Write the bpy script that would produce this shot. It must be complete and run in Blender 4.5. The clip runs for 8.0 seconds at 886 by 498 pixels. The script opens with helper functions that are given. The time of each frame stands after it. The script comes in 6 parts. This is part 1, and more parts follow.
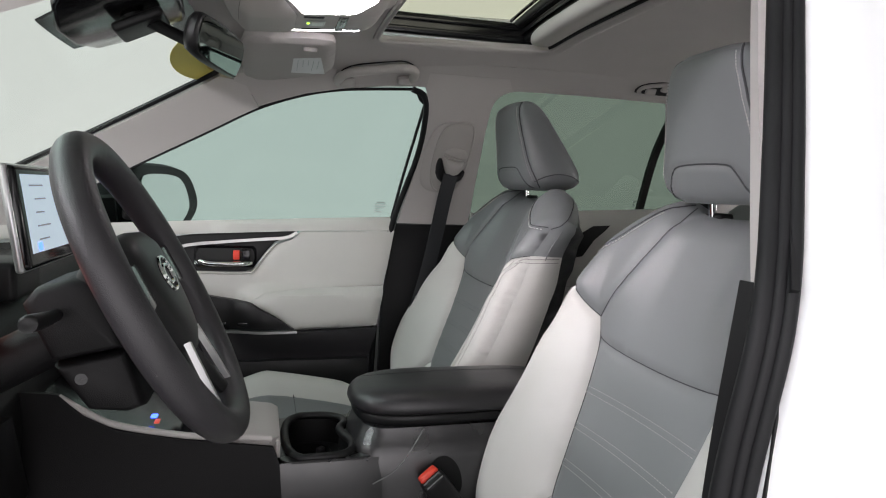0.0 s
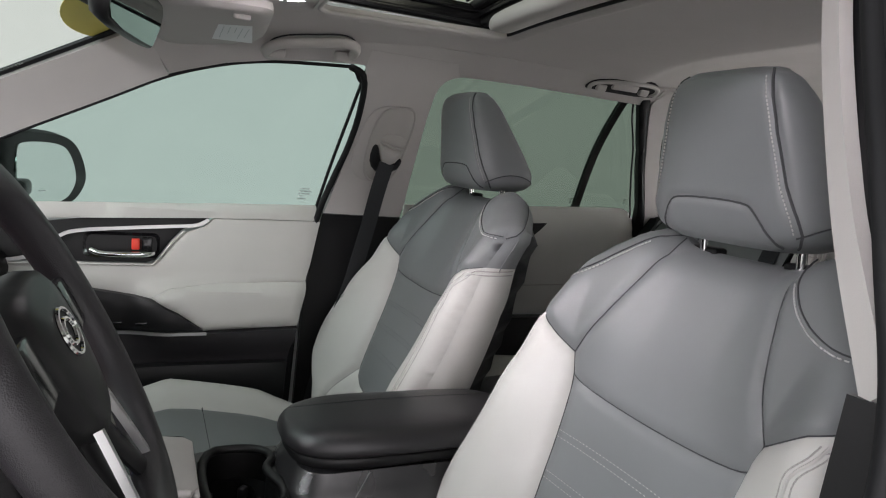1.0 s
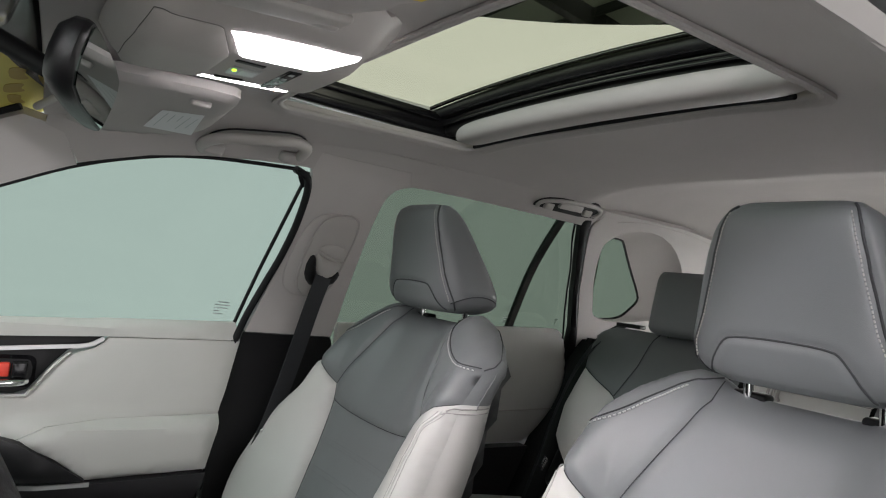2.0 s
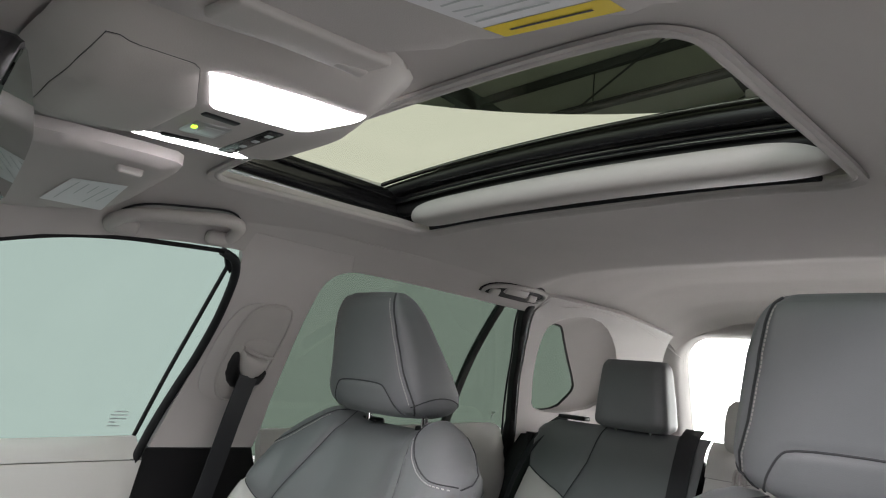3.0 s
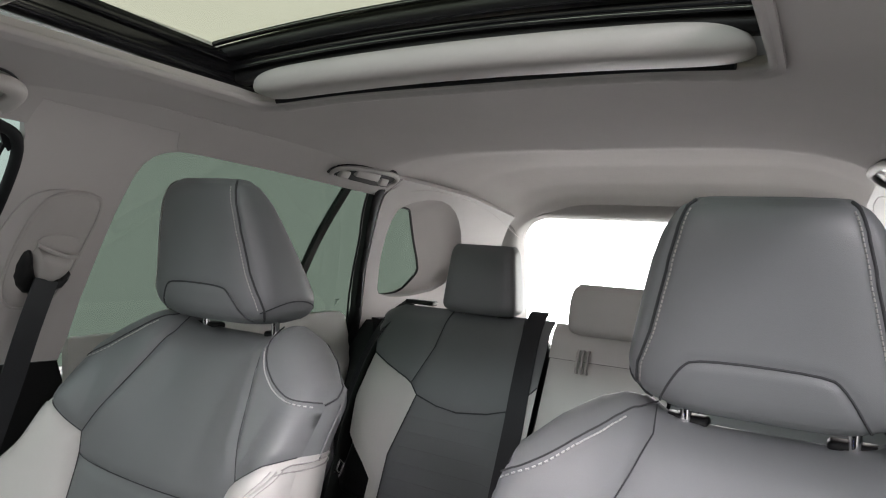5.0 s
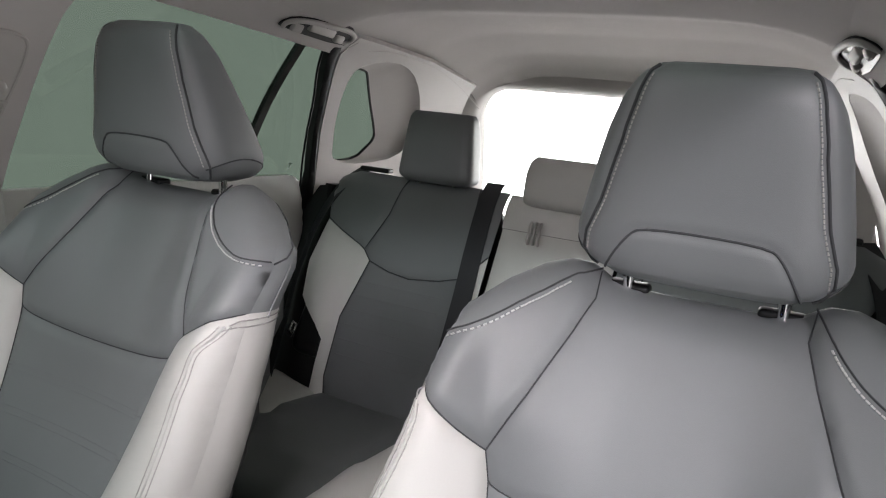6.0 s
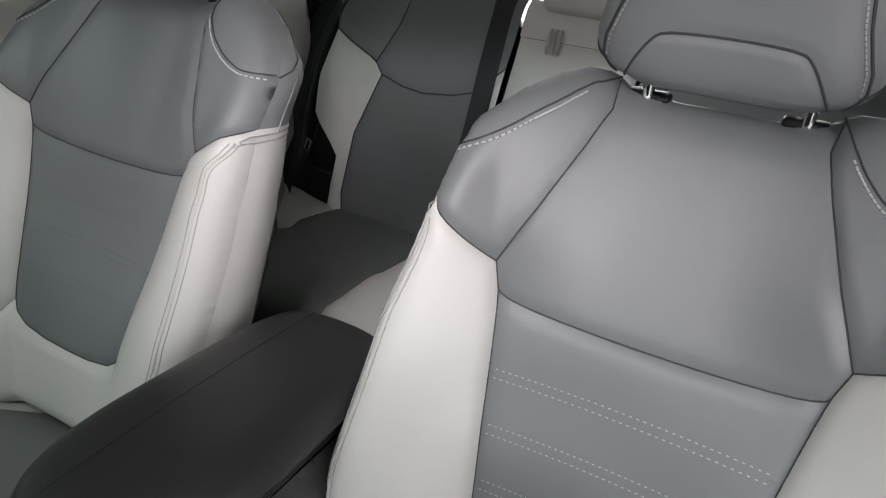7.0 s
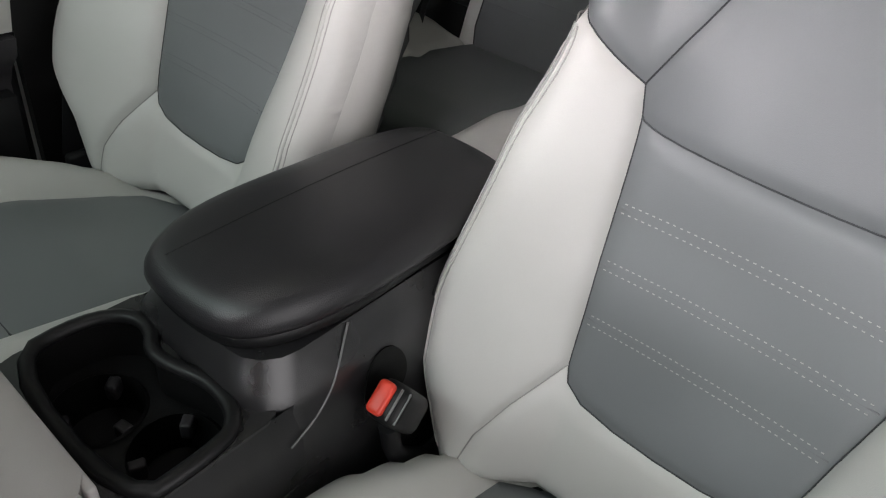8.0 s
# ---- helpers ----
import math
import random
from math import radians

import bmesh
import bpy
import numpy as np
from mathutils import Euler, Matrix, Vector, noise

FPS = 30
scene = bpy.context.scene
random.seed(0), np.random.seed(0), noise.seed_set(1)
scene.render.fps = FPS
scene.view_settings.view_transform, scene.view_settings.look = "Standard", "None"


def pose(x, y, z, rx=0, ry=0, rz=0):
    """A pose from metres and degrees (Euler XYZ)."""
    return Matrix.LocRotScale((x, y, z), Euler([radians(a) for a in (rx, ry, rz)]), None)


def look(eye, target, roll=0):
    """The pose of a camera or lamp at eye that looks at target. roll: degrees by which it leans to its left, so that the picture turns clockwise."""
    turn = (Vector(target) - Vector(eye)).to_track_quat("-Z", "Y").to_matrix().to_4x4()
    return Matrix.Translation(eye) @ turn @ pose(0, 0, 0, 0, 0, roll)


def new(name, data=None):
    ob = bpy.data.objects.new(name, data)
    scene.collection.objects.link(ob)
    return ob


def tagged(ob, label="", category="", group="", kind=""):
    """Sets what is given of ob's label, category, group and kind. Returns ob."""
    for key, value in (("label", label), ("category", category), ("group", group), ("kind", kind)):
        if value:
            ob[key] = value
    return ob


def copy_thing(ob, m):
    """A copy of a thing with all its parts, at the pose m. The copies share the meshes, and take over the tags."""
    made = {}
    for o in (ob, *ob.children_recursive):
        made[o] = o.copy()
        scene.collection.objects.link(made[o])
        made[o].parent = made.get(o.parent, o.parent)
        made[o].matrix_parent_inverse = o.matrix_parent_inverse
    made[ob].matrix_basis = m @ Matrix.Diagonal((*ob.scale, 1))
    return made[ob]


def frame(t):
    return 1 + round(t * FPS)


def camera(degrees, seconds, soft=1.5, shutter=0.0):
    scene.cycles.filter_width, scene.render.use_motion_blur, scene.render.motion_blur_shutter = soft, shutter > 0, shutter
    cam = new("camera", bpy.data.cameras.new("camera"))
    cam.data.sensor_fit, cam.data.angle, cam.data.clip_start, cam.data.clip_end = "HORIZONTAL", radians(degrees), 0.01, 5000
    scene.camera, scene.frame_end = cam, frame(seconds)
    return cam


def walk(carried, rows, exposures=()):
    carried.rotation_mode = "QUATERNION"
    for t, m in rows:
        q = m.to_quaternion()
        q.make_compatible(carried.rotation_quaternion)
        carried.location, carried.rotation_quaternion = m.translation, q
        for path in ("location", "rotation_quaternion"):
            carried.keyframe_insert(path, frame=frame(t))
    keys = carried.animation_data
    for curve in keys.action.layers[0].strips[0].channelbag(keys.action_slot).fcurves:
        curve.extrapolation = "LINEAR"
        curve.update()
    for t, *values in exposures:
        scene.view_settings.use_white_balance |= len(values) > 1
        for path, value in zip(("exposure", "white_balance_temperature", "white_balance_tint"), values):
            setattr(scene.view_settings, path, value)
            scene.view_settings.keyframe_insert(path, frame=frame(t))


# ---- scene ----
cam = camera(67.5, 8.0, 1.1)
PATH = [
    (0, (0.089, -1.178, 1.249), (0.616, 0.743, 1.075), 2.0),
    (0.5, (0.067, -1.097, 1.285), (0.869, 0.716, 1.021), 4.1),
    (1, (0.042, -0.993, 1.312), (0.862, 0.813, 1.054), 5.3),
    (1.5, (-0.007, -0.87, 1.329), (1.095, 0.789, 1.155), 5.8),
    (2, (-0.047, -0.754, 1.317), (1.092, 0.887, 1.417), 7.2),
    (2.2, (-0.053, -0.703, 1.322), (1.093, 0.925, 1.511), 6.8),
    (3.3, (-0.055, -0.505, 1.342), (1.379, 0.824, 1.761), 6.0),
    (3.5, (-0.051, -0.471, 1.35), (1.431, 0.801, 1.78), 6.6),
    (4, (-0.027, -0.427, 1.361), (1.569, 0.681, 1.836), 4.9),
    (4.5, (-0.011, -0.424, 1.373), (1.651, 0.643, 1.689), 3.6),
    (4.7, (-0.002, -0.418, 1.373), (1.691, 0.629, 1.568), 3.8),
    (6, (0.026, -0.418, 1.358), (1.807, 0.434, 1.036), 6.9),
    (6.5, (0.028, -0.419, 1.358), (1.769, 0.369, 0.771), 6.8),
    (7, (0.038, -0.422, 1.353), (1.675, 0.354, 0.506), 6.4),
    (7.5, (0.048, -0.416, 1.342), (1.543, 0.375, 0.273), 7.1),
    (8, (0.041, -0.415, 1.288), (1.34, 0.494, 0.068), 8.5),
]
LOOKS = [(0, 0.2, 6500, 13), (1.0, 0.15, 6500, 13), (1.5, 0.38, 6500, 13), (2.0, 0.1, 6500, 11), (3.5, 0.28, 6500, 13), (4.5, 0.25, 6500, 13), (6.0, 0.2, 6500, 13), (7.0, 0.12, 6500, 12), (8.0, 0.2, 6500, 11)]   # seconds, stops, white balance
walk(cam, [(t, look(eye, target, roll)) for t, eye, target, roll in PATH], LOOKS)

# ---- world and light ----
world = bpy.data.worlds.new("world")
scene.world = world
world.use_nodes = True
world.node_tree.nodes["Background"].inputs["Color"].default_value = (0.75, 0.8, 0.78, 1)
world.node_tree.nodes["Background"].inputs["Strength"].default_value = 0.03


def area_lamp(name, at, target, sx, sy, watts, color, spread=180):
    data = bpy.data.lights.new(name, "AREA")
    data.shape, data.size, data.size_y, data.energy, data.color = "RECTANGLE", sx, sy, watts, color
    data.spread = radians(spread)
    ob = new(name, data)
    ob.matrix_world = look(at, target)
    return ob


# ---- materials ----
def material(name, color, rough=0.5, metal=0.0, grain=0.0, grain_scale=600.0, blotch=0.06, blotch_scale=9.0,
             cells=False, spec=0.5, coat=0.0):
    """A surface with colour variation at two scales and a fine relief."""
    m = bpy.data.materials.new(name)
    m.use_nodes = True
    nt = m.node_tree
    bsdf = nt.nodes["Principled BSDF"]
    bsdf.inputs["Metallic"].default_value = metal
    bsdf.inputs["Specular IOR Level"].default_value = spec
    bsdf.inputs["Coat Weight"].default_value = coat
    coord = nt.nodes.new("ShaderNodeTexCoord")
    big = nt.nodes.new("ShaderNodeTexNoise")
    big.inputs["Scale"].default_value, big.inputs["Detail"].default_value = blotch_scale, 4
    small = nt.nodes.new("ShaderNodeTexNoise")
    small.inputs["Scale"].default_value, small.inputs["Detail"].default_value = grain_scale * 0.5, 3
    both = nt.nodes.new("ShaderNodeMath")
    both.operation = "MULTIPLY_ADD"
    both.inputs[1].default_value = 0.35
    ramp = nt.nodes.new("ShaderNodeMapRange")
    ramp.inputs["From Min"].default_value, ramp.inputs["From Max"].default_value = 0.3, 1.05
    ramp.inputs["To Min"].default_value, ramp.inputs["To Max"].default_value = 1 - blotch, 1 + blotch
    scale = nt.nodes.new("ShaderNodeVectorMath")
    scale.operation = "SCALE"
    scale.inputs[0].default_value = color
    for tex in (big, small):
        nt.links.new(coord.outputs["Object"], tex.inputs["Vector"])
    nt.links.new(small.outputs["Fac"], both.inputs[0])
    nt.links.new(big.outputs["Fac"], both.inputs[2])
    nt.links.new(both.outputs[0], ramp.inputs["Value"])
    nt.links.new(ramp.outputs[0], scale.inputs["Scale"])
    nt.links.new(scale.outputs[0], bsdf.inputs["Base Color"])
    wear = nt.nodes.new("ShaderNodeMapRange")
    wear.inputs["To Min"].default_value, wear.inputs["To Max"].default_value = rough * 0.88, min(1.0, rough * 1.12)
    nt.links.new(big.outputs["Fac"], wear.inputs["Value"])
    nt.links.new(wear.outputs[0], bsdf.inputs["Roughness"])
    if grain:
        if cells:
            tex = nt.nodes.new("ShaderNodeTexVoronoi")
            tex.inputs["Scale"].default_value = grain_scale
            nt.links.new(coord.outputs["Object"], tex.inputs["Vector"])
            height = tex.outputs["Distance"]
        else:
            height = small.outputs["Fac"]
        bump = nt.nodes.new("ShaderNodeBump")
        bump.inputs["Strength"].default_value, bump.inputs["Distance"].default_value = grain, 0.0008
        nt.links.new(height, bump.inputs["Height"])
        nt.links.new(bump.outputs[0], bsdf.inputs["Normal"])
    return m


def glass(name, tint, rough=0.0, mix=0.03):
    """A thin pane: tinted see-through with a faint mirror sheen."""
    m = bpy.data.materials.new(name)
    m.use_nodes = True
    nt = m.node_tree
    nt.nodes.remove(nt.nodes["Principled BSDF"])
    clear, gloss, blend = (nt.nodes.new("ShaderNodeBsdf" + n) if n != "Mix" else nt.nodes.new("ShaderNodeMixShader") for n in ("Transparent", "Glossy", "Mix"))
    clear.inputs["Color"].default_value = (*tint, 1)
    gloss.inputs["Roughness"].default_value = rough
    gloss.inputs["Color"].default_value = (1, 1, 1, 1)
    blend.inputs[0].default_value = mix
    nt.links.new(clear.outputs[0], blend.inputs[1])
    nt.links.new(gloss.outputs[0], blend.inputs[2])
    nt.links.new(blend.outputs[0], nt.nodes["Material Output"].inputs["Surface"])
    return m


def glow(name, color, strength, base=0.8):
    m = bpy.data.materials.new(name)
    m.use_nodes = True
    b = m.node_tree.nodes["Principled BSDF"]
    b.inputs["Base Color"].default_value = (*[min(1, c) * base for c in color], 1)
    b.inputs["Emission Color"].default_value = (*color, 1)
    b.inputs["Emission Strength"].default_value = strength
    return m


LIGHT = material("light_leather", (0.54, 0.535, 0.51), 0.40, grain=0.13, grain_scale=1300, cells=True, blotch=0.05)
GREY = material("grey_leather", (0.160, 0.170, 0.174), 0.40, grain=0.13, grain_scale=1300, cells=True, blotch=0.06, spec=0.45)
BLACKVINYL = material("black_vinyl", (0.027, 0.0255, 0.028), 0.38, grain=0.34, grain_scale=900, cells=True, blotch=0.15, spec=0.4)
BLACK = material("black_plastic", (0.0095, 0.0095, 0.010), 0.42, grain=0.15, grain_scale=1400, blotch=0.2, spec=0.28)
# darker copy of BLACK: the shade round dash and footwell is in its colour
DASHBLACK = material("shaded_dash_black", (0.0048, 0.0046, 0.005), 0.5, grain=0.25, grain_scale=900, cells=True, blotch=0.25, spec=0.18)
SATIN = material("satin_black_plastic", (0.016, 0.0155, 0.0165), 0.28, grain=0.15, grain_scale=1100, cells=True, blotch=0.2, spec=0.85)
DEEPBLACK = material("matt_black_rubber", (0.005, 0.005, 0.0052), 0.5, grain=0.3, grain_scale=900, blotch=0.3, spec=0.2)
GLOSSBLACK = material("gloss_black", (0.008, 0.008, 0.009), 0.15, blotch=0.2)
RUBBER = material("rubber", (0.010, 0.010, 0.011), 0.55, grain=0.1, grain_scale=700, blotch=0.2, spec=0.2)
HEAD = material("headliner_cloth", (0.43, 0.41, 0.395), 0.95, grain=0.35, grain_scale=2200, blotch=0.04, spec=0.1)
TRIM = material("grey_trim_plastic", (0.40, 0.38, 0.36), 0.6, grain=0.2, grain_scale=1600, blotch=0.04)
PILLAR = material("pillar_trim_plastic", (0.45, 0.43, 0.415), 0.6, grain=0.2, grain_scale=1600, blotch=0.04)
DOORLIGHT = material("light_door_vinyl", (0.52, 0.52, 0.49), 0.5, grain=0.18, grain_scale=1000, cells=True, blotch=0.04)
SILVER = material("silver_paint", (0.6, 0.6, 0.6), 0.32, metal=0.8, blotch=0.04)
CHROME = material("chrome", (0.82, 0.82, 0.82), 0.12, metal=1.0, blotch=0.03)
STEEL = material("steel", (0.45, 0.45, 0.45), 0.3, metal=1.0, blotch=0.1)
PAINT = material("white_car_paint", (0.66, 0.675, 0.68), 0.22, blotch=0.03, coat=0.6)
RED = material("red_plastic", (0.72, 0.055, 0.03), 0.4, grain=0.05, blotch=0.08)
WEB = material("belt_webbing", (0.018, 0.019, 0.022), 0.65, grain=0.6, grain_scale=1500, blotch=0.15)
EDGEGREY = material("edge_highlight_and_slot_grey", (0.16, 0.16, 0.16), 0.35, blotch=0.2)
ARMVINYL = material("padded_black_vinyl", (0.019, 0.0182, 0.0198), 0.34, grain=0.25, grain_scale=900, cells=True, blotch=0.15, spec=0.5)
CARPET = material("carpet", (0.018, 0.018, 0.019), 0.95, grain=0.8, grain_scale=900, blotch=0.3, spec=0.1)
THREAD = material("pale_thread", (0.5, 0.5, 0.49), 0.7, blotch=0.1)
PALETHREAD = material("pale_grey_thread", (0.40, 0.39, 0.37), 0.7, blotch=0.1)
SEAM = material("sewn_seam", (0.045, 0.047, 0.050), 0.8, blotch=0.1)
LIGHTSEAM = material("light_seam", (0.33, 0.325, 0.31), 0.7, blotch=0.1)
GREYTHREAD = material("grey_thread", (0.16, 0.165, 0.17), 0.7, blotch=0.1)
PAPER = material("label_paper", (0.66, 0.67, 0.68), 0.6, blotch=0.05)
YELLOW = material("yellow_label", (0.72, 0.55, 0.03), 0.6, blotch=0.06)
INK = material("dark_ink", (0.05, 0.05, 0.05), 0.6, blotch=0.1)
PALEINK = material("window_print", (0.42, 0.46, 0.46), 0.7, blotch=0.1)
DECAL = material("yellow_decal", (0.62, 0.54, 0.10), 0.6, blotch=0.08)
DECALMARK = material("ochre_decal_print", (0.42, 0.30, 0.05), 0.6, blotch=0.08)
MIRROR = material("mirror_silver", (0.85, 0.87, 0.87), 0.02, metal=1.0, blotch=0.01)
DIMMIRROR = material("dimmed_mirror", (0.24, 0.29, 0.265), 0.03, metal=1.0, blotch=0.01)
CONCRETE = material("booth_floor_paint", (0.72, 0.72, 0.71), 0.5, grain=0.2, grain_scale=60, blotch=0.08, blotch_scale=1.5)
BEAM = material("roof_steel", (0.035, 0.04, 0.035), 0.7, blotch=0.15, blotch_scale=2)
DECKING = material("roof_decking", (0.50, 0.55, 0.46), 0.8, blotch=0.12, blotch_scale=0.8)
CLEAR = glass("windscreen_glass", (0.93, 0.96, 0.94))
SIDEGLASS = glass("side_glass", (0.725, 0.815, 0.79), mix=0.012)
PRIVACY = glass("privacy_glass", (0.44, 0.50, 0.455))
ROOFGLASS = glass("roof_glass", (0.89, 0.90, 0.80))
# emission stands in for the lamplight on the booth wall
WALLGLOW = glow("booth_wall_own_glow", (0.985, 1.0, 0.965), 0.53, 0.12)
PANELGLOW = glow("booth_light_panel", (1.0, 0.95, 0.955), 7.5)
LAMPGLOW = glow("map_lamp_lens", (1.0, 0.96, 0.985), 12.0)
SCREEN = glow("screen_picture", (0.62, 0.75, 0.85), 0.45)
BLUELED = glow("blue_led", (0.05, 0.12, 1.0), 4.0)
GREENLED = glow("green_led", (0.5, 1.0, 0.05), 2.0)
REDGLOW = glow("red_gauge_light", (0.8, 0.12, 0.08), 0.5)


# ---- mesh helpers ----
def resample(loop, step, closed=True):
    """Points along a polyline at about the given spacing, with its corners kept."""
    loop = np.asarray(loop, float)
    ends = np.roll(loop, -1, 0) if closed else loop[1:]
    out = []
    for a, b in zip(loop, ends):
        n = max(1, int(round(np.linalg.norm(b - a) / step)))
        out += [a + (b - a) * k / n for k in range(n)]
    if not closed:
        out.append(loop[-1])
    return np.array(out)


def smooth(loop, rounds=2, closed=True):
    """Corner-cutting."""
    p = np.asarray(loop, float)
    for _ in range(rounds):
        q = np.roll(p, -1, 0) if closed else p[1:]
        b = p if closed else p[:-1]
        mid = np.stack([0.75 * b + 0.25 * q, 0.25 * b + 0.75 * q], 1).reshape(-1, p.shape[1])
        p = mid if closed else np.vstack([p[:1], mid, p[-1:]])
    return p


def inside(p, loop):
    x, y = p[:, 0], p[:, 1]
    a, b = loop, np.roll(loop, -1, 0)
    odd = np.zeros(len(p), bool)
    for (x0, y0), (x1, y1) in zip(a, b):
        if y0 != y1:
            odd ^= ((y0 > y) != (y1 > y)) & (x < (x1 - x0) * (y - y0) / (y1 - y0) + x0)
    return odd


def edge_distance(p, loop, closed=True):
    loop = np.asarray(loop, float)
    best = np.full(len(p), 1e9)
    for a, b in zip(loop if closed else loop[:-1], np.roll(loop, -1, 0) if closed else loop[1:]):
        ab = b - a
        t = np.clip(((p - a) @ ab) / max(ab @ ab, 1e-12), 0, 1)
        best = np.minimum(best, np.linalg.norm(p - a - t[:, None] * ab, axis=1))
    return best


def flat_mesh(loop, step, holes=()):
    """Triangles that fill a flat outline with holes: points (n, 2) and faces."""
    from mathutils import geometry
    loops = [resample(l, step) for l in (loop, *holes)]
    pts, edges = [], []
    for l in loops:
        k = len(pts)
        pts += [tuple(q) for q in l]
        edges += [(k + i, k + (i + 1) % len(l)) for i in range(len(l))]
    lo, hi = loops[0].min(0), loops[0].max(0)
    gx, gy = np.meshgrid(np.arange(lo[0], hi[0], step), np.arange(lo[1], hi[1], step * 0.87))
    gx = gx + (np.arange(gy.shape[0]) % 2)[:, None] * step / 2
    g = np.stack([gx.ravel(), gy.ravel()], 1)
    keep = inside(g, loops[0])
    for h in loops[1:]:
        keep &= ~inside(g, h)
    g = g[keep]
    for l in loops:
        if len(g):
            g = g[edge_distance(g, l) > step * 0.55]
    pts += [tuple(q) for q in g]
    v, _, f, *_ = geometry.delaunay_2d_cdt([Vector(q) for q in pts], edges, [], 0, 1e-7)
    v = np.array([tuple(q) for q in v])
    f = np.array([t for t in f if len(t) == 3])
    mid = v[f].mean(1)
    keep = inside(mid, loops[0])
    for h in loops[1:]:
        keep &= ~inside(mid, h)
    return v, f[keep], loops


def sheet(loop, fn, step=0.012, holes=(), puff=0.0, reach=0.012, thick=0.0, flip=False):
    """A curved panel: a flat outline carried to space by fn(u, v) (arrays in, (n, 3) out). puff: how far its middle stands proud of
    its sewn edge; thick: depth of the panel behind its face."""
    v, f, loops = flat_mesh(loop, step, holes)
    p = fn(v[:, 0], v[:, 1])
    e = 1e-4
    du, dv = fn(v[:, 0] + e, v[:, 1]) - p, fn(v[:, 0], v[:, 1] + e) - p
    n = np.cross(du, dv)
    n /= np.maximum(np.linalg.norm(n, axis=1), 1e-15)[:, None]
    if flip:
        n = -n
        f = f[:, ::-1]
    if puff:
        d = np.min([edge_distance(v, l) for l in loops], 0)
        k = np.clip(1 - d / reach, 0, 1)
        p = p + n * (puff * np.sqrt(np.maximum(0, 1 - k * k)))[:, None]
    faces = [tuple(int(i) for i in t) for t in f]
    if thick:
        m = len(p)
        back = p - n * thick
        used = {}
        for t in faces:
            for i in range(3):
                a, b = t[i], t[(i + 1) % 3]
                used[(a, b)] = used.get((a, b), 0) + 1
        rim = [(a, b) for (a, b) in used if (b, a) not in used]
        faces = faces + [(t[2] + m, t[1] + m, t[0] + m) for t in faces] + [(b, a, a + m, b + m) for a, b in rim]
        p = np.vstack([p, back])
    return p, faces


def join(*some):
    vs, fs, k = [], [], 0
    for v, f in some:
        vs.append(np.asarray(v, float))
        fs += [tuple(i + k for i in t) for t in f]
        k += len(v)
    return np.vstack(vs), fs


def moved(vf, m):
    v = np.asarray(vf[0], float)
    a = np.array(m)
    return v @ a[:3, :3].T + a[:3, 3], vf[1]


def mirrored(vf):
    v = np.array(vf[0], float)
    v[:, 1] *= -1
    return v, [tuple(reversed(t)) for t in vf[1]]


def rbox(at, size, r=0.005, seg=3, m=None):
    """A box with rounded edges."""
    bm = bmesh.new()
    bmesh.ops.create_cube(bm, size=1)
    bmesh.ops.scale(bm, vec=size, verts=bm.verts)
    if r:
        bmesh.ops.bevel(bm, geom=bm.edges[:], offset=r, segments=seg, affect="EDGES", profile=0.5)
    bm.verts.ensure_lookup_table()
    v = np.array([tuple(q.co) for q in bm.verts])
    f = [tuple(q.index for q in t.verts) for t in bm.faces]
    bm.free()
    if m is not None:
        v = v @ np.array(m.to_3x3()).T
    return v + np.array(at), f


def frames_along(p, closed):
    p = np.asarray(p, float)
    t = (np.roll(p, -1, 0) - np.roll(p, 1, 0)) if closed else np.gradient(p, axis=0)
    t /= np.maximum(np.linalg.norm(t, axis=1), 1e-12)[:, None]
    up = np.array([0, 0, 1.0]) if abs(t[0][2]) < 0.9 else np.array([0, 1.0, 0])
    a = np.cross(t[0], up)
    a /= np.linalg.norm(a)
    rows = []
    for d in t:
        a = a - d * (a @ d)
        a /= max(np.linalg.norm(a), 1e-12)
        rows.append((a, np.cross(d, a)))
    return p, t, rows


def tube(points, r, n=10, closed=False, squash=1.0):
    """A round bar along a path; r may be a list."""
    p, _, rows = frames_along(points, closed)
    rs = np.broadcast_to(r, len(p))
    ang = np.arange(n) * 2 * np.pi / n
    v = np.array([c + rr * (np.cos(w) * a + squash * np.sin(w) * b) for c, rr, (a, b) in zip(p, rs, rows) for w in ang])
    m = len(p)
    f = [(i * n + j, i * n + (j + 1) % n, ((i + 1) % m) * n + (j + 1) % n, ((i + 1) % m) * n + j) for i in range(m if closed else m - 1) for j in range(n)]
    if not closed:
        f += [tuple(range(n))[::-1], tuple((m - 1) * n + j for j in range(n))]
    return v, f


def strap(points, across, wide, thick=0.0016):
    """A flat band along a path; across: the direction of its width, one or one a point."""
    p = np.asarray(points, float)
    t = np.gradient(p, axis=0)
    t /= np.linalg.norm(t, axis=1)[:, None]
    w = np.broadcast_to(np.asarray(across, float), p.shape).copy()
    w -= t * (w * t).sum(1)[:, None]
    w /= np.linalg.norm(w, axis=1)[:, None]
    nrm = np.cross(t, w)
    rows = [p + w * a * wide / 2 + nrm * b * thick / 2 for a, b in ((-1, -1), (1, -1), (1, 1), (-1, 1))]
    v = np.stack(rows, 1).reshape(-1, 3)
    m = len(p)
    f = [(i * 4 + j, i * 4 + (j + 1) % 4, i * 4 + 4 + (j + 1) % 4, i * 4 + 4 + j) for i in range(m - 1) for j in range(4)]
    return v, f + [(3, 2, 1, 0), tuple((m - 1) * 4 + j for j in range(4))]


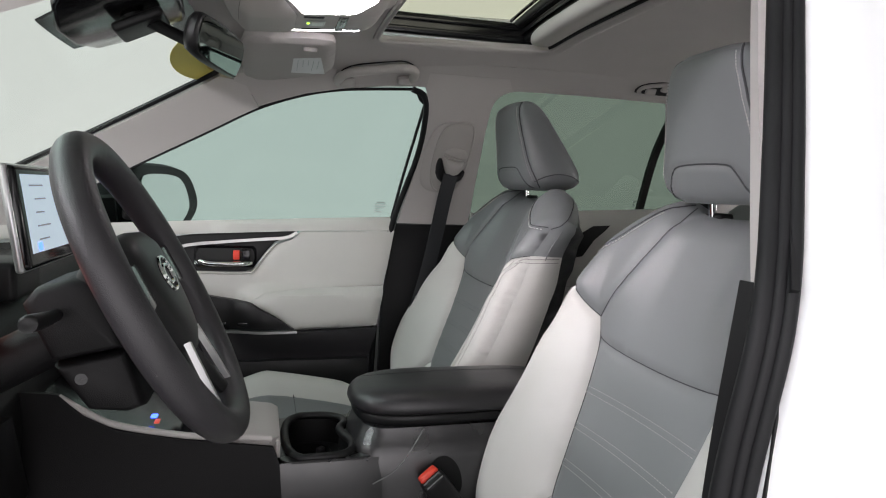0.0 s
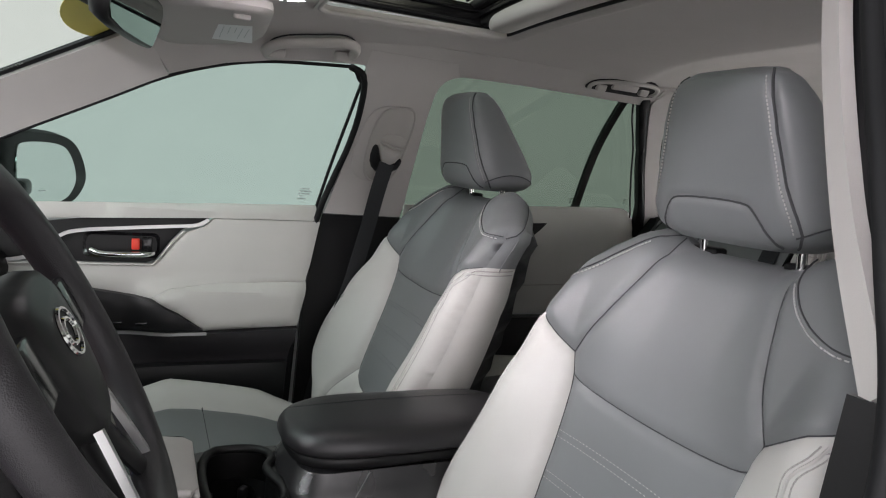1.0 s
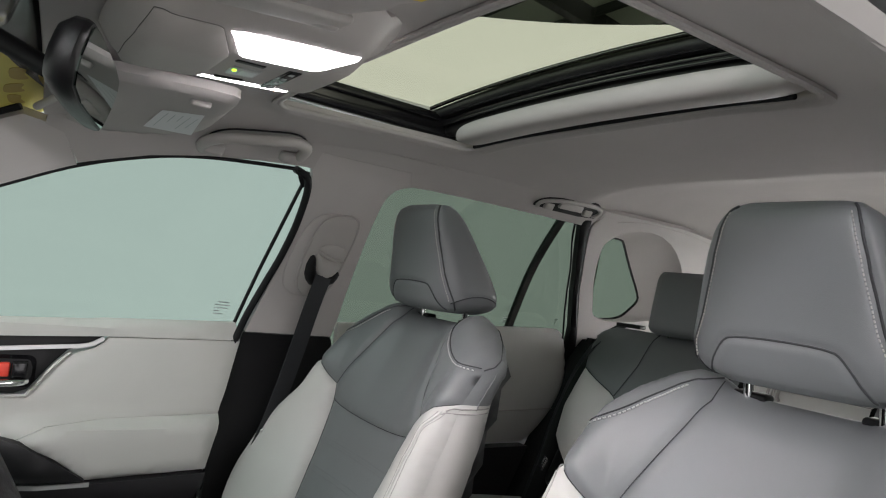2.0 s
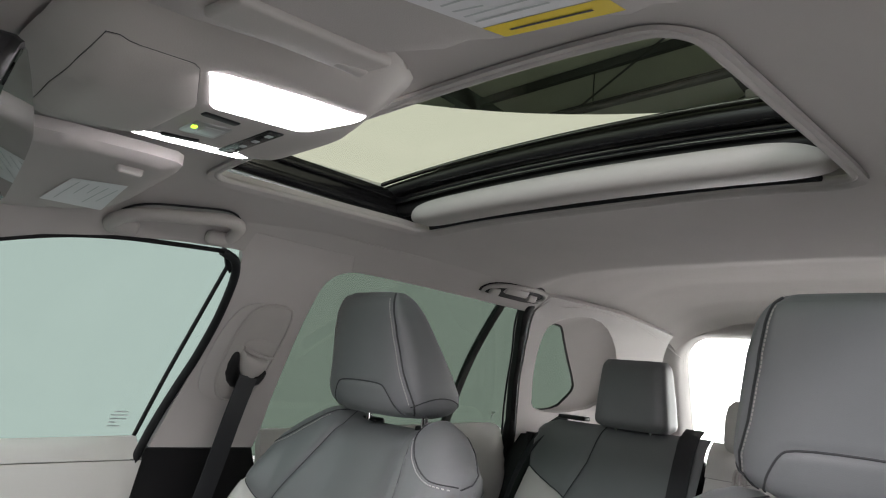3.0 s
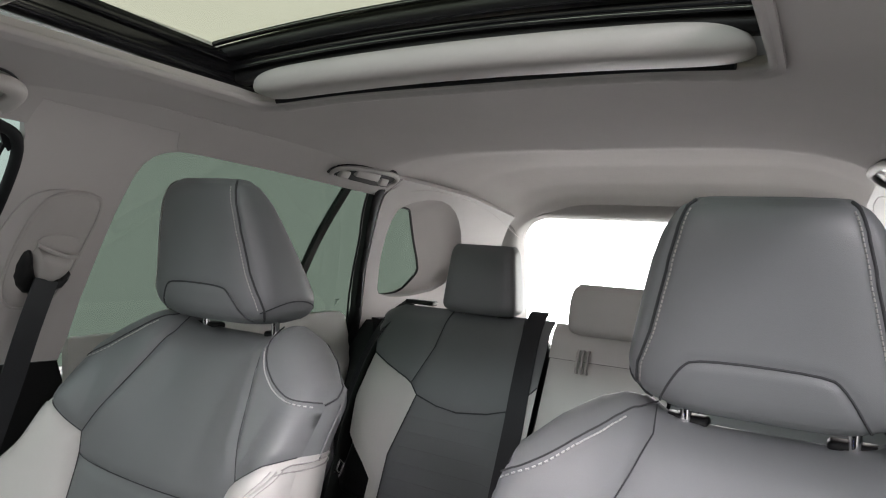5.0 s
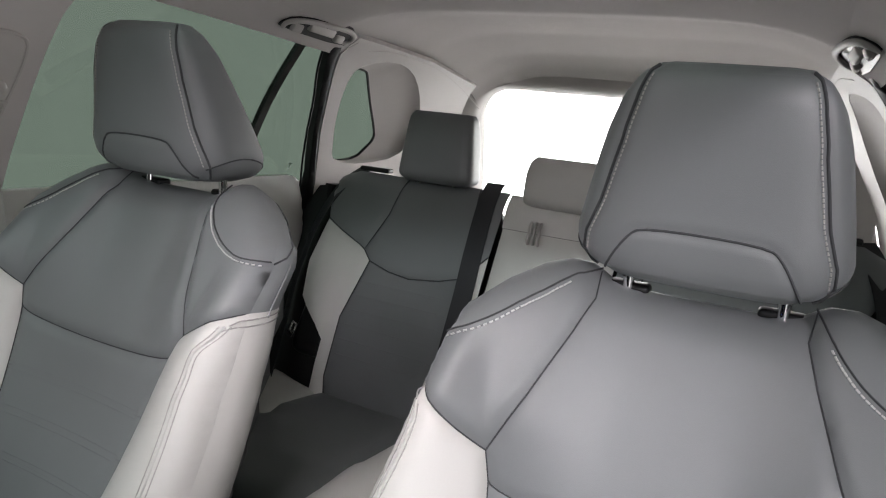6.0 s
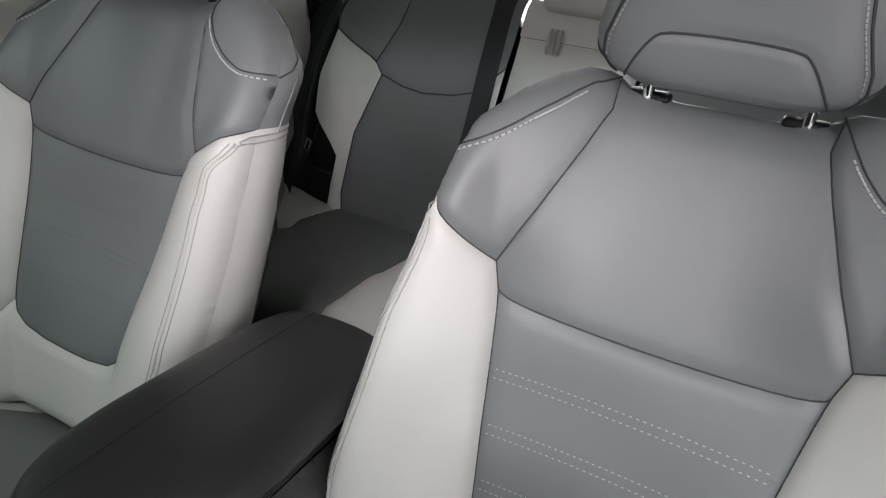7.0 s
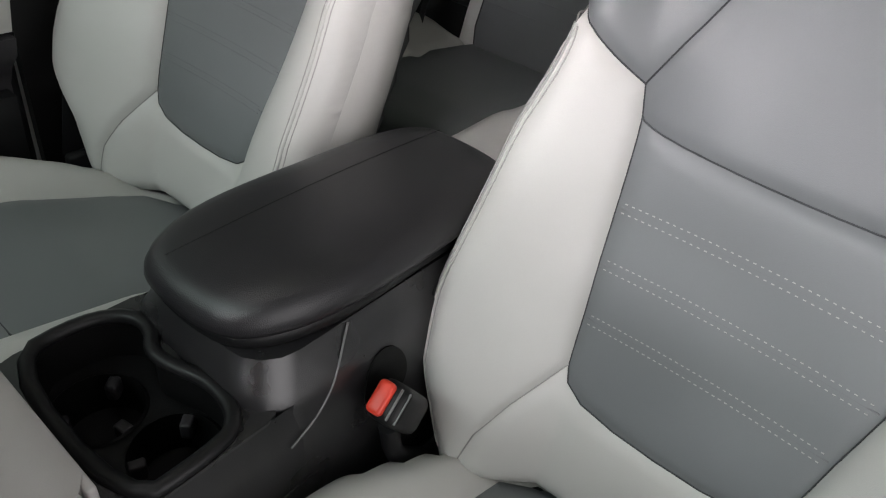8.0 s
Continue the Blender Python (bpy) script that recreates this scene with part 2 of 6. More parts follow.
def loft(rings, cap=True):
    n, m = len(rings[0]), len(rings)
    v = np.vstack(rings)
    f = [(i * n + j, i * n + (j + 1) % n, (i + 1) * n + (j + 1) % n, (i + 1) * n + j) for i in range(m - 1) for j in range(n)]
    if cap:
        f += [tuple(range(n))[::-1], tuple((m - 1) * n + j for j in range(n))]
    return v, f


def curve(points, n=24):
    """A smooth line through points."""
    p = np.asarray(points, float)
    t = np.linspace(0, len(p) - 1, n)
    i = np.clip(t.astype(int), 0, len(p) - 2)
    u = (t - i)[:, None]
    q = np.vstack([2 * p[0] - p[1], p, 2 * p[-1] - p[-2]])
    a, b, c, d = q[i], q[i + 1], q[i + 2], q[i + 3]
    return 0.5 * (2 * b + (c - a) * u + (2 * a - 5 * b + 4 * c - d) * u ** 2 + (3 * b - a - 3 * c + d) * u ** 3)


def stitches(path, pitch=0.0055, length=0.0038, r=0.0007):
    """Single stitches along a sewn line."""
    p = resample(path, pitch, closed=False)
    out = []
    for a, b in zip(p[:-1], p[1:]):
        d = b - a
        k = length / max(np.linalg.norm(d), 1e-9)
        out.append(tube([a, a + d * min(k, 0.9)], r, 5))
    return join(*out)


def link(name, vf, mat, flat=False):
    me = bpy.data.meshes.new(name)
    me.from_pydata(np.asarray(vf[0], float).tolist(), [], [list(t) for t in vf[1]])
    me.materials.append(mat)
    if not flat:
        me.polygons.foreach_set("use_smooth", [True] * len(me.polygons))
        me.set_sharp_from_angle(angle=radians(50))
    me.update()
    return new(name, me)


def thing(name, at, label, category, group=""):
    ob = new(name)
    ob.location = at
    ob.empty_display_size = 0.05
    return tagged(ob, label, category, group)


def part(name, vf, mat, parent, label="", flat=False):
    """One mesh under a thing or under a part, built in world places."""
    ob = link(name, vf, mat, flat)
    ob.parent = parent
    if parent.type == "EMPTY":
        ob.matrix_parent_inverse = Matrix.Translation(parent.location).inverted()
    return tagged(ob, label)


def single(name, vf, mat, label, category, group="", flat=False):
    return tagged(link(name, vf, mat, flat), label, category, group)


def structure(name, vf, mat, label, flat=False):
    return tagged(link(name, vf, mat, flat), label, "", "", "structure")


def rounded_rect(x0, x1, y0, y1, r, n=6):
    out = []
    for cx, cy, a0 in ((x1 - r, y1 - r, 0), (x0 + r, y1 - r, 90), (x0 + r, y0 + r, 180), (x1 - r, y0 + r, 270)):
        out += [(cx + r * math.cos(radians(a0 + 90 * k / n)), cy + r * math.sin(radians(a0 + 90 * k / n))) for k in range(n + 1)]
    return np.array(out)


# ---- the booth round the car ----
BX, BR, BH = 0.35, 4.6, 3.56          # round booth: centre, radius, height of its wall
a = np.arange(96) * 2 * np.pi / 96
ring = np.stack([np.cos(a), np.sin(a)], 1)


def wall_ring(r, z):
    return np.column_stack([BX + r * ring[:, 0], r * ring[:, 1], np.full(96, z)])


structure("ground", loft([wall_ring(14, -0.2), wall_ring(14, 0.0)]), CONCRETE, "pale painted floor of a round photo booth")
# the wall's lit look, and its light on the car, are its own emission
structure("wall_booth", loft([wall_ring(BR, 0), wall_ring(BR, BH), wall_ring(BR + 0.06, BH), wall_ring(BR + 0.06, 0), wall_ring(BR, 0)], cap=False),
          WALLGLOW, "round white fabric wall of a photo booth, its lit look given as glow")
RH = 7.2                              # roof of the hall round the booth
structure("ceiling", rbox((BX, 0, RH + 0.1), (44, 44, 0.2), 0), DECKING, "dark greenish steel decking of a hall roof", flat=True)
for side, at, size in (("north", (22, 0, RH / 2), (0.3, 44, RH)), ("south", (-22, 0, RH / 2), (0.3, 44, RH)),
                       ("east", (0, 22, RH / 2), (44, 0.3, RH)), ("west", (0, -22, RH / 2), (44, 0.3, RH))):
    structure("wall_" + side, rbox(at, size, 0), DECKING, "plain hall wall in the shade", flat=True)
for k, y in enumerate((-7.6, -2.5, 2.6, 7.7)):
    web = rbox((4, 0, RH - 0.2), (36, 0.10, 0.4), 0)
    foot = rbox((4, 0, RH - 0.4), (36, 0.22, 0.04), 0)
    ob = single("roof_beam", moved(join(web, foot), pose(0, y, 0, 0, 0, 6)), BEAM, "dark steel beam under the hall roof", "beam", "roof beams", flat=True)
for x in (5.2, 6.6, 8.0, 9.4, 10.8, 12.2, 13.6):
    single("roof_purlin", rbox((x, 0, RH - 0.12), (0.1, 40, 0.16), 0), BEAM, "thin dark steel purlin under the hall roof", "purlin", "roof purlins", flat=True)
for y in (-5.0, 0.1, 5.2):
    for x0 in (5.2, 8.0, 10.8):
        single("brace_rod", tube([(x0, y - 2.4, RH - 0.3), (x0 + 2.8, y + 2.4, RH - 0.3)], 0.02, 6), BEAM, "thin dark brace rod under the hall roof", "rod", "brace rods")
pipe = thing("sprinkler_pipe", (9.6, 0, RH), "dark sprinkler pipe hung under the hall roof", "pipe")
part("pipe", tube([(9.6, -18, RH - 0.75), (9.6, 18, RH - 0.75)], 0.05, 8), BEAM, pipe)
for y in (-12, -6, 0, 6, 12):
    part("hanger", tube([(9.6, y, RH - 0.75), (9.6, y, RH + 0.02)], 0.012, 6), BEAM, pipe)
hall = thing("hall_light", (10.8, 3.1, RH), "white hall light hung under the roof", "light")
part("casing", rbox((10.8, 3.1, RH - 0.7), (0.5, 1.1, 0.12), 0.03), PAPER, hall)
part("hanger", tube([(10.8, 3.1, RH - 0.7), (10.8, 3.1, RH + 0.02)], 0.012, 6), BEAM, hall)

# A tall light panel behind the car, then unseen lamps added round it.
panel = thing("light_panel", (4.5, 0, 0), "large white light panel against the booth wall", "light panel")
part("diffuser", rbox((4.48, 0, 1.65), (0.04, 3.6, 2.7), 0.01), PANELGLOW, panel, flat=True)
part("casing", rbox((4.53, 0, 1.65), (0.05, 3.7, 2.8), 0.01), PAPER, panel, flat=True)
# added fills, aimed at the open door side and the driver's seat
area_lamp("booth_panel_driver_side", (-0.4, -3.0, 1.5), (-0.1, 0.0, 1.3), 4.0, 2.4, 45, (1, 0.955, 0.99))
area_lamp("booth_spot_driver_seat", (-2.3, -2.2, 2.35), (0.68, -0.35, 1.30), 0.9, 0.7, 1.2, (1, 0.95, 1), 15)
# unseen front lamps, placed to match the shadow edges on the seats
area_lamp("booth_spot_front", (-2.7, -0.75, 2.55), (0.62, -0.34, 0.98), 0.6, 0.35, 0.75, (1, 0.96, 1), 20)
area_lamp("booth_lamp_front", (-2.7, 0.2, 3.7), (0.55, 0.0, 0.8), 3.0, 0.5, 58, (0.86, 1, 0.98))
# added fills for the passenger's seat and the windscreen pillar
area_lamp("booth_lamp_passenger_corner", (-2.2, 2.6, 3.1), (0.6, 0.4, 0.9), 1.6, 0.6, 12, (0.8, 1, 0.95))
area_lamp("booth_lamp_front_corner", (-2.7, -1.5, 2.3), (-0.32, 0.62, 1.33), 0.8, 0.5, 1.2, (1, 0.98, 1), 18)
# the two map lamps of the roof console, tilted towards the seats
for y in (-0.083, 0.083):
    area_lamp("map_lamp_beam", (0.195, y, 1.508), (1.1, 2.0 * y, 0.80), 0.04, 0.10, 0.40, (1, 0.94, 0.975), 80)
for y, watts in ((-2.6, 15), (2.6, 15)):      # added bounce light over the floor on both sides of the car
    area_lamp("booth_lamp_floor", (0.6, y, 3.4), (0.6, y, 0), 3.0, 0.8, watts, (1, 0.965, 0.975), 90)

# ---- the car's shell ----
# Inner surface of the sides: half width by height.
SIDE_Z = [0.3, 0.5, 0.9, 1.0, 1.10, 1.16, 1.25, 1.35, 1.43, 1.50, 1.545, 1.60]
SIDE_Y = [0.72, 0.74, 0.75, 0.755, 0.75, 0.735, 0.705, 0.66, 0.612, 0.565, 0.525, 0.42]


def side_y(z):
    # a soft version of the profile
    return sum(np.interp(np.asarray(z) + d, SIDE_Z, SIDE_Y) for d in (-0.02, -0.01, 0, 0.01, 0.02)) / 5


def side(off=0.0):
    return lambda x, z: np.column_stack([x, side_y(z) + off, z])


def roof_z(x, y):
    top = np.interp(x, [-0.05, 0.0, 0.08, 0.3, 0.7, 1.245, 1.27, 1.45, 1.75, 2.0, 2.12, 2.2, 2.3], [1.532, 1.548, 1.572, 1.598, 1.611, 1.608, 1.621, 1.647, 1.664, 1.652, 1.630, 1.602, 1.580])
    rear = np.clip((np.asarray(x) - 1.15) / 0.2, 0, 1)
    return top - 0.046 * (1 - rear) * (y / 0.5) ** 4 - 0.068 * rear * (y / 0.5) ** 6


def both_sides(name, vf, mat, label, kind="structure", category=""):
    """A trim on the passenger's side and its twin on the driver's side."""
    for one in (vf, mirrored(vf)):
        tagged(link(name, one, mat), label, category, "", kind)


# Headliner with the opening of the sunroof
hole = smooth(rounded_rect(0.335, 0.765, -0.36, 0.36, 0.034), 1)
head_loop = [(0.012, -0.50), (-0.006, -0.3), (-0.03, 0), (-0.006, 0.3), (0.012, 0.50), (0.2, 0.515), (0.6, 0.525), (1.1, 0.53), (1.35, 0.522), (1.9, 0.528), (2.16, 0.545),
             (2.22, 0.3), (2.24, 0), (2.22, -0.3), (2.16, -0.545), (1.9, -0.528), (1.35, -0.522), (1.1, -0.53), (0.6, -0.525), (0.2, -0.515)]
structure("ceiling_headliner", sheet(head_loop, lambda x, y: np.column_stack([x, y, roof_z(x, y)]), 0.03, [hole], thick=0.012, flip=True),
          HEAD, "grey cloth headliner with a sunroof opening")
rim_out = smooth(rounded_rect(0.325, 0.795, -0.371, 0.384, 0.05), 1)
structure("trim_sunroof_border", sheet(rim_out, lambda x, y: np.column_stack([x, y, roof_z(x, y) - 0.0015]), 0.012, [hole], puff=-0.005, reach=0.010, thick=0.004), HEAD, "grey cloth border standing proud round the sunroof opening")
rim = np.array([(x, y, roof_z(np.array([x]), np.array([y]))[0] - 0.002) for x, y in resample(hole, 0.02)])
structure("trim_sunroof", tube(rim, 0.0055, 8, closed=True), HEAD, "grey rounded trim round the sunroof opening")
# Painted roof above, with the same opening
outer_hole = rounded_rect(0.30, 0.795, -0.40, 0.40, 0.03)
roof_loop = [(0.0, -0.50), (-0.05, 0), (0.0, 0.50), (0.06, 0.57), (0.6, 0.60), (1.6, 0.60), (2.3, 0.58), (2.42, 0), (2.3, -0.58), (1.6, -0.60), (0.6, -0.60), (0.06, -0.57)]
structure("roof_panel", sheet(roof_loop, lambda x, y: np.column_stack([x, y, roof_z(x, y * 0.85) + 0.075]), 0.06, [outer_hole], thick=0.01),
          PAINT, "white painted steel roof of the car")

# Sunroof: black frame, rails, glass and the front edge of the slid-back shade
sun = thing("sunroof", (0.52, 0, 1.64), "tinted glass sunroof in a black frame with its shade slid back", "sunroof")
for y0 in (0.385, -0.385):
    part("side_rail", rbox((0.54, y0, 1.637), (0.50, 0.03, 0.048), 0.006), GLOSSBLACK, sun)
    part("upper_guide", rbox((0.52, y0 * 0.955, 1.648), (0.44, 0.012, 0.012), 0.003), GLOSSBLACK, sun)
    part("lower_guide", rbox((0.52, y0 * 0.975, 1.625), (0.44, 0.012, 0.010), 0.003), GLOSSBLACK, sun)


def crossbar(x, z, wide, high, sag=0.018):
    y = np.linspace(-0.385, 0.385, 25)
    c = z + sag * (1 - (y / 0.385) ** 2)
    prof = rounded_rect(-wide / 2, wide / 2, -high / 2, high / 2, min(wide, high) * 0.35, 3)
    return loft([np.column_stack([x + prof[:, 0], np.full(len(prof), yy), cc + prof[:, 1]]) for yy, cc in zip(y, c)])


part("rear_bar", crossbar(0.69, 1.657, 0.03, 0.022, 0.019), BLACK, sun)
part("deflector_bar", crossbar(0.700, 1.643, 0.018, 0.010, 0.016), GLOSSBLACK, sun)
part("lower_bar", crossbar(0.715, 1.628, 0.03, 0.022, 0.016), BLACK, sun)
for x0, z0, r0 in ((0.682, 1.668, 0.0035), (0.694, 1.650, 0.003), (0.708, 1.638, 0.003), (0.704, 1.634, 0.0025)):
    part("rail_line", crossbar(x0 - 0.012, z0, 2 * r0, 2 * r0, 0.017), GLOSSBLACK, sun)
part("front_bar", crossbar(0.325, 1.635, 0.05, 0.05), GLOSSBLACK, sun)
y = 0.342 * np.sin(np.linspace(-np.pi / 2, np.pi / 2, 45))
shade_rings = []
for yy in y:
    k = math.sqrt(max(0.02, 1 - (abs(yy) / 0.342) ** 14))
    prof = rounded_rect(-0.032 * k, 0.030, -0.017 * k, 0.021 * k, 0.0165 * k, 4)
    shade_rings.append(np.column_stack([0.722 + prof[:, 0], np.full(len(prof), yy), 1.612 + 0.010 * (1 - (yy / 0.335) ** 2) + prof[:, 1]]))
part("shade_edge", loft(shade_rings), TRIM, sun, "grey front edge of the slid-back shade")
# black tube added for the darkness in the gap behind the shade's edge
part("gap_seal", tube([(0.757 - 0.012 * (abs(yy) / 0.342) ** 16, yy, roof_z(0.757, yy) - 0.002) for yy in np.linspace(-0.322, 0.330, 60)], 0.0042, 8), RUBBER, sun)
part("pane", sheet(rounded_rect(0.31, 0.78, -0.40, 0.40, 0.03), lambda x, y: np.column_stack([x, y, roof_z(x, y * 0.5) + 0.064]), 0.05, thick=0.005), ROOFGLASS, sun).visible_shadow = False

# Pillars and roof rails
B_UP = [(0.472, 1.150), (0.497, 1.254), (0.514, 1.33), (0.521, 1.40), (0.519, 1.475), (0.507, 1.507), (0.500, 1.518), (0.500, 1.55), (0.775, 1.55), (0.765, 1.5265), (0.743, 1.5235), (0.725, 1.518), (0.711, 1.510), (0.700, 1.496), (0.695, 1.474), (0.694, 1.42), (0.696, 1.344), (0.692, 1.191), (0.686, 1.150)]
B_UP_DRIVER = [(max(x, float(np.interp(z, [1.15, 1.3, 1.45, 1.55], [0.54, 0.585, 0.625, 0.64]))) if x < 0.6 else x + 0.03, z) for x, z in B_UP]
for vf in (sheet(B_UP, side(0.0), 0.02, thick=0.02), mirrored(sheet(B_UP_DRIVER, side(0.0), 0.02, thick=0.02))):
    structure("pillar_trim_middle", vf, PILLAR, "light grey plastic trim of the middle pillar")
B_LOW = [(0.42, 0.45), (0.436, 0.9), (0.470, 1.147), (0.69, 1.147), (0.76, 1.0), (0.78, 0.45)]
both_sides("pillar_trim_lower", sheet(B_LOW, side(0.008), 0.03, thick=0.02), BLACK, "black plastic lower trim of the middle pillar")
RAIL = [(0.018, 1.500), (0.048, 1.492), (0.079, 1.448), (0.12, 1.462), (0.192, 1.484), (0.287, 1.502), (0.386, 1.513), (0.48, 1.519), (0.502, 1.519), (0.502, 1.55), (0.72, 1.55), (0.742, 1.5245), (0.80, 1.526), (0.932, 1.5265), (1.08, 1.5255), (1.208, 1.524),
        (1.335, 1.523), (1.36, 1.565), (1.0, 1.575), (0.5, 1.572), (0.1, 1.56), (0.022, 1.538)]
both_sides("roof_rail_trim", sheet(RAIL, side(-0.002), 0.02, thick=0.015), HEAD, "grey cloth-covered roof rail above the doors")
A_UP = [(-0.78, 1.115), (-0.5, 1.262), (-0.237, 1.396), (-0.016, 1.508), (0.045, 1.50), (0.079, 1.441), (-0.043, 1.379), (-0.183, 1.308), (-0.247, 1.274), (-0.50, 1.14), (-0.60, 1.08)]
both_sides("pillar_trim_front", sheet(A_UP, side(0.0), 0.02, thick=0.025), PILLAR, "light grey plastic trim of the windscreen pillar")
edge = [(-0.80, 1.12), (-0.5, 1.276), (-0.237, 1.41), (-0.02, 1.521)]
both_sides("windscreen_seal", tube([(x, side_y(z) + 0.012, z) for x, z in resample(edge, 0.05, False)], 0.007, 6), RUBBER, "thin black seal along the windscreen")

# Rear quarter trim with the recess of the quarter window
Q_HOLE = smooth([(1.555, 1.275), (1.535, 1.31), (1.47, 1.41), (1.435, 1.49), (1.455, 1.520), (1.56, 1.545), (1.68, 1.535), (1.80, 1.49), (1.90, 1.42), (1.94, 1.35), (1.90, 1.285), (1.72, 1.258), (1.60, 1.260)], 1)
Q_OUT = [(1.338, 1.565), (1.346, 1.525), (1.424, 1.40), (1.502, 1.26), (1.53, 1.20), (1.56, 1.10), (2.30, 1.10), (2.23, 1.33), (2.15, 1.46), (2.08, 1.545), (1.7, 1.566), (1.45, 1.566)]
both_sides("quarter_trim", sheet(Q_OUT, side(-0.004), 0.02, [Q_HOLE], thick=0.012), PILLAR, "light grey rear quarter trim with a window recess")
q = resample(Q_HOLE, 0.015)
both_sides("quarter_seam", tube([(x, side_y(z) - 0.0045, z) for x, z in curve([(1.42, 1.548), (1.52, 1.560), (1.75, 1.556), (2.0, 1.530), (2.25, 1.485)], 30)], 0.0012, 5), TRIM, "seam between the headliner and the quarter trim")
inner = np.array([(x, side_y(z) - 0.003, z) for x, z in q])
Q_GLASS = smooth([(1.535, 1.515), (1.560, 1.512), (1.632, 1.462), (1.785, 1.356), (1.795, 1.335), (1.785, 1.316), (1.745, 1.270), (1.62, 1.258), (1.555, 1.30), (1.50, 1.41), (1.48, 1.49), (1.495, 1.515)], 1)


def radial(loop, at, ang):
    """Radius of a closed outline round a point, by direction."""
    d = resample(loop, 0.006) - at
    w = np.arctan2(d[:, 1], d[:, 0])
    o = np.argsort(w)
    return np.interp(ang, w[o], np.hypot(d[o, 0], d[o, 1]), period=2 * np.pi)


gc = np.array([1.62, 1.38])
dq = q - np.array([1.66, 1.40])
ang = np.arctan2(dq[:, 1], dq[:, 0])
rr = radial(Q_GLASS, gc, ang)
q2 = gc + np.column_stack([rr * np.cos(ang), rr * np.sin(ang)])
outerq = np.array([(x, side_y(z) + 0.047, z) for x, z in q2])
both_sides("quarter_recess", loft([inner, inner * 0.93 + outerq * 0.07 + np.array([0, 0.012, 0]), inner * 0.6 + outerq * 0.4 + np.array([0, 0.012, 0]), outerq], cap=False), TRIM, "grey moulded recess round the quarter window")
both_sides("quarter_window_seal", tube(outerq, 0.004, 6, closed=True), RUBBER, "black seal round the quarter window")
for k, vf in enumerate((sheet(q2, side(0.045), 0.04, thick=0.004), mirrored(sheet(q2, side(0.045), 0.04, thick=0.004)))):
    structure(f"window_{k + 5}", vf, PRIVACY, "dark tinted quarter window glass")

# Tailgate with its window, and the roof's rear header
gate_hole = smooth(rounded_rect(-0.575, 0.575, 1.00, 1.563, 0.11), 1)
gate_out = [(-0.72, 0.55), (-0.72, 1.2), (-0.60, 1.57), (-0.4, 1.605), (0.4, 1.605), (0.60, 1.57), (0.72, 1.2), (0.72, 0.55)]


def gate(y, z):
    return np.column_stack([2.27 - 0.25 * (z - 1.5) + 0.02 * (1 - (y / 0.6) ** 2), y, z])


structure("tailgate_trim", sheet(gate_out, gate, 0.05, [gate_hole], thick=-0.05), PILLAR, "light grey tailgate trim round the rear window")
gh_ = resample(gate_hole, 0.03)
gn_ = np.roll(gh_, -1, 0) - np.roll(gh_, 1, 0)
gn_ = np.column_stack([gn_[:, 1], -gn_[:, 0]]) / np.linalg.norm(gn_, axis=1)[:, None]
if np.sum(gn_ * (gh_ - gh_.mean(0))) < 0:
    gn_ = -gn_
gx_ = gate(gh_[:, 0], gh_[:, 1])[:, 0]
structure("rear_window_surround", loft([np.column_stack([gx_ + dx, gh_ + gn_ * g]) for dx, g in ((0.02, 0.0), (-0.02, 0.0005), (-0.04, 0.003), (-0.058, 0.010), (-0.074, 0.024), (-0.088, 0.044), (-0.105, 0.072), (-0.15, 0.11))], cap=False), PILLAR, "light grey rounded trim round the rear window")
structure("window_7", sheet(rounded_rect(-0.62, 0.62, 0.98, 1.58, 0.08), lambda y, z: gate(y, z) + np.array([0.035, 0, 0]), 0.1, thick=-0.004), CLEAR, "rear window glass").visible_shadow = False

# Side windows
F_WIN = [(-0.75, 1.08), (-0.56, 1.14), (-0.247, 1.30), (-0.04, 1.41), (0.08, 1.465), (0.2, 1.505), (0.33, 1.53), (0.55, 1.56), (0.56, 1.33), (0.50, 1.08)]
R_WIN = [(0.66, 1.12), (0.69, 1.35), (0.71, 1.53), (0.73, 1.60), (1.2, 1.61), (1.50, 1.60), (1.58, 1.38), (1.66, 1.12)]


def pane(x, z):
    return np.column_stack([x, 0.80 - 0.45 * (z - 1.2), z])


w1 = tagged(link("window_1", sheet(F_WIN, pane, 0.08, thick=-0.004), SIDEGLASS), "clear front door window with small printed lines", "", "", "structure")
w1.visible_shadow = False
w2 = tagged(link("window_2", sheet(R_WIN, pane, 0.08, thick=-0.004), PRIVACY), "dark tinted rear door window", "", "", "structure")
w3 = tagged(link("window_3", mirrored(sheet(R_WIN, pane, 0.08, thick=-0.004)), PRIVACY), "dark tinted rear door window", "", "", "structure")


def window_print(x, z, rows, parent):
    """Small printed lines on a pane, too small to read."""
    for k, (dx, w) in enumerate(rows):
        zz = z - 0.007 * k
        part("printed_line", rbox((x + dx + w / 2, 0.80 - 0.45 * (zz - 1.2) - 0.004, zz), (w, 0.0008, 0.0025), 0), PALEINK, parent, flat=True)


window_print(0.414, 1.208, [(0.004, 0.026), (0, 0.034), (0, 0.03), (0, 0.012), (0, 0.022)], w1)
window_print(1.27, 1.236, [(0, 0.016), (0.004, 0.008), (0.004, 0.008)], w2)
window_print(1.48, 1.245, [(0, 0.016), (0.004, 0.008), (0.004, 0.008)], w2)
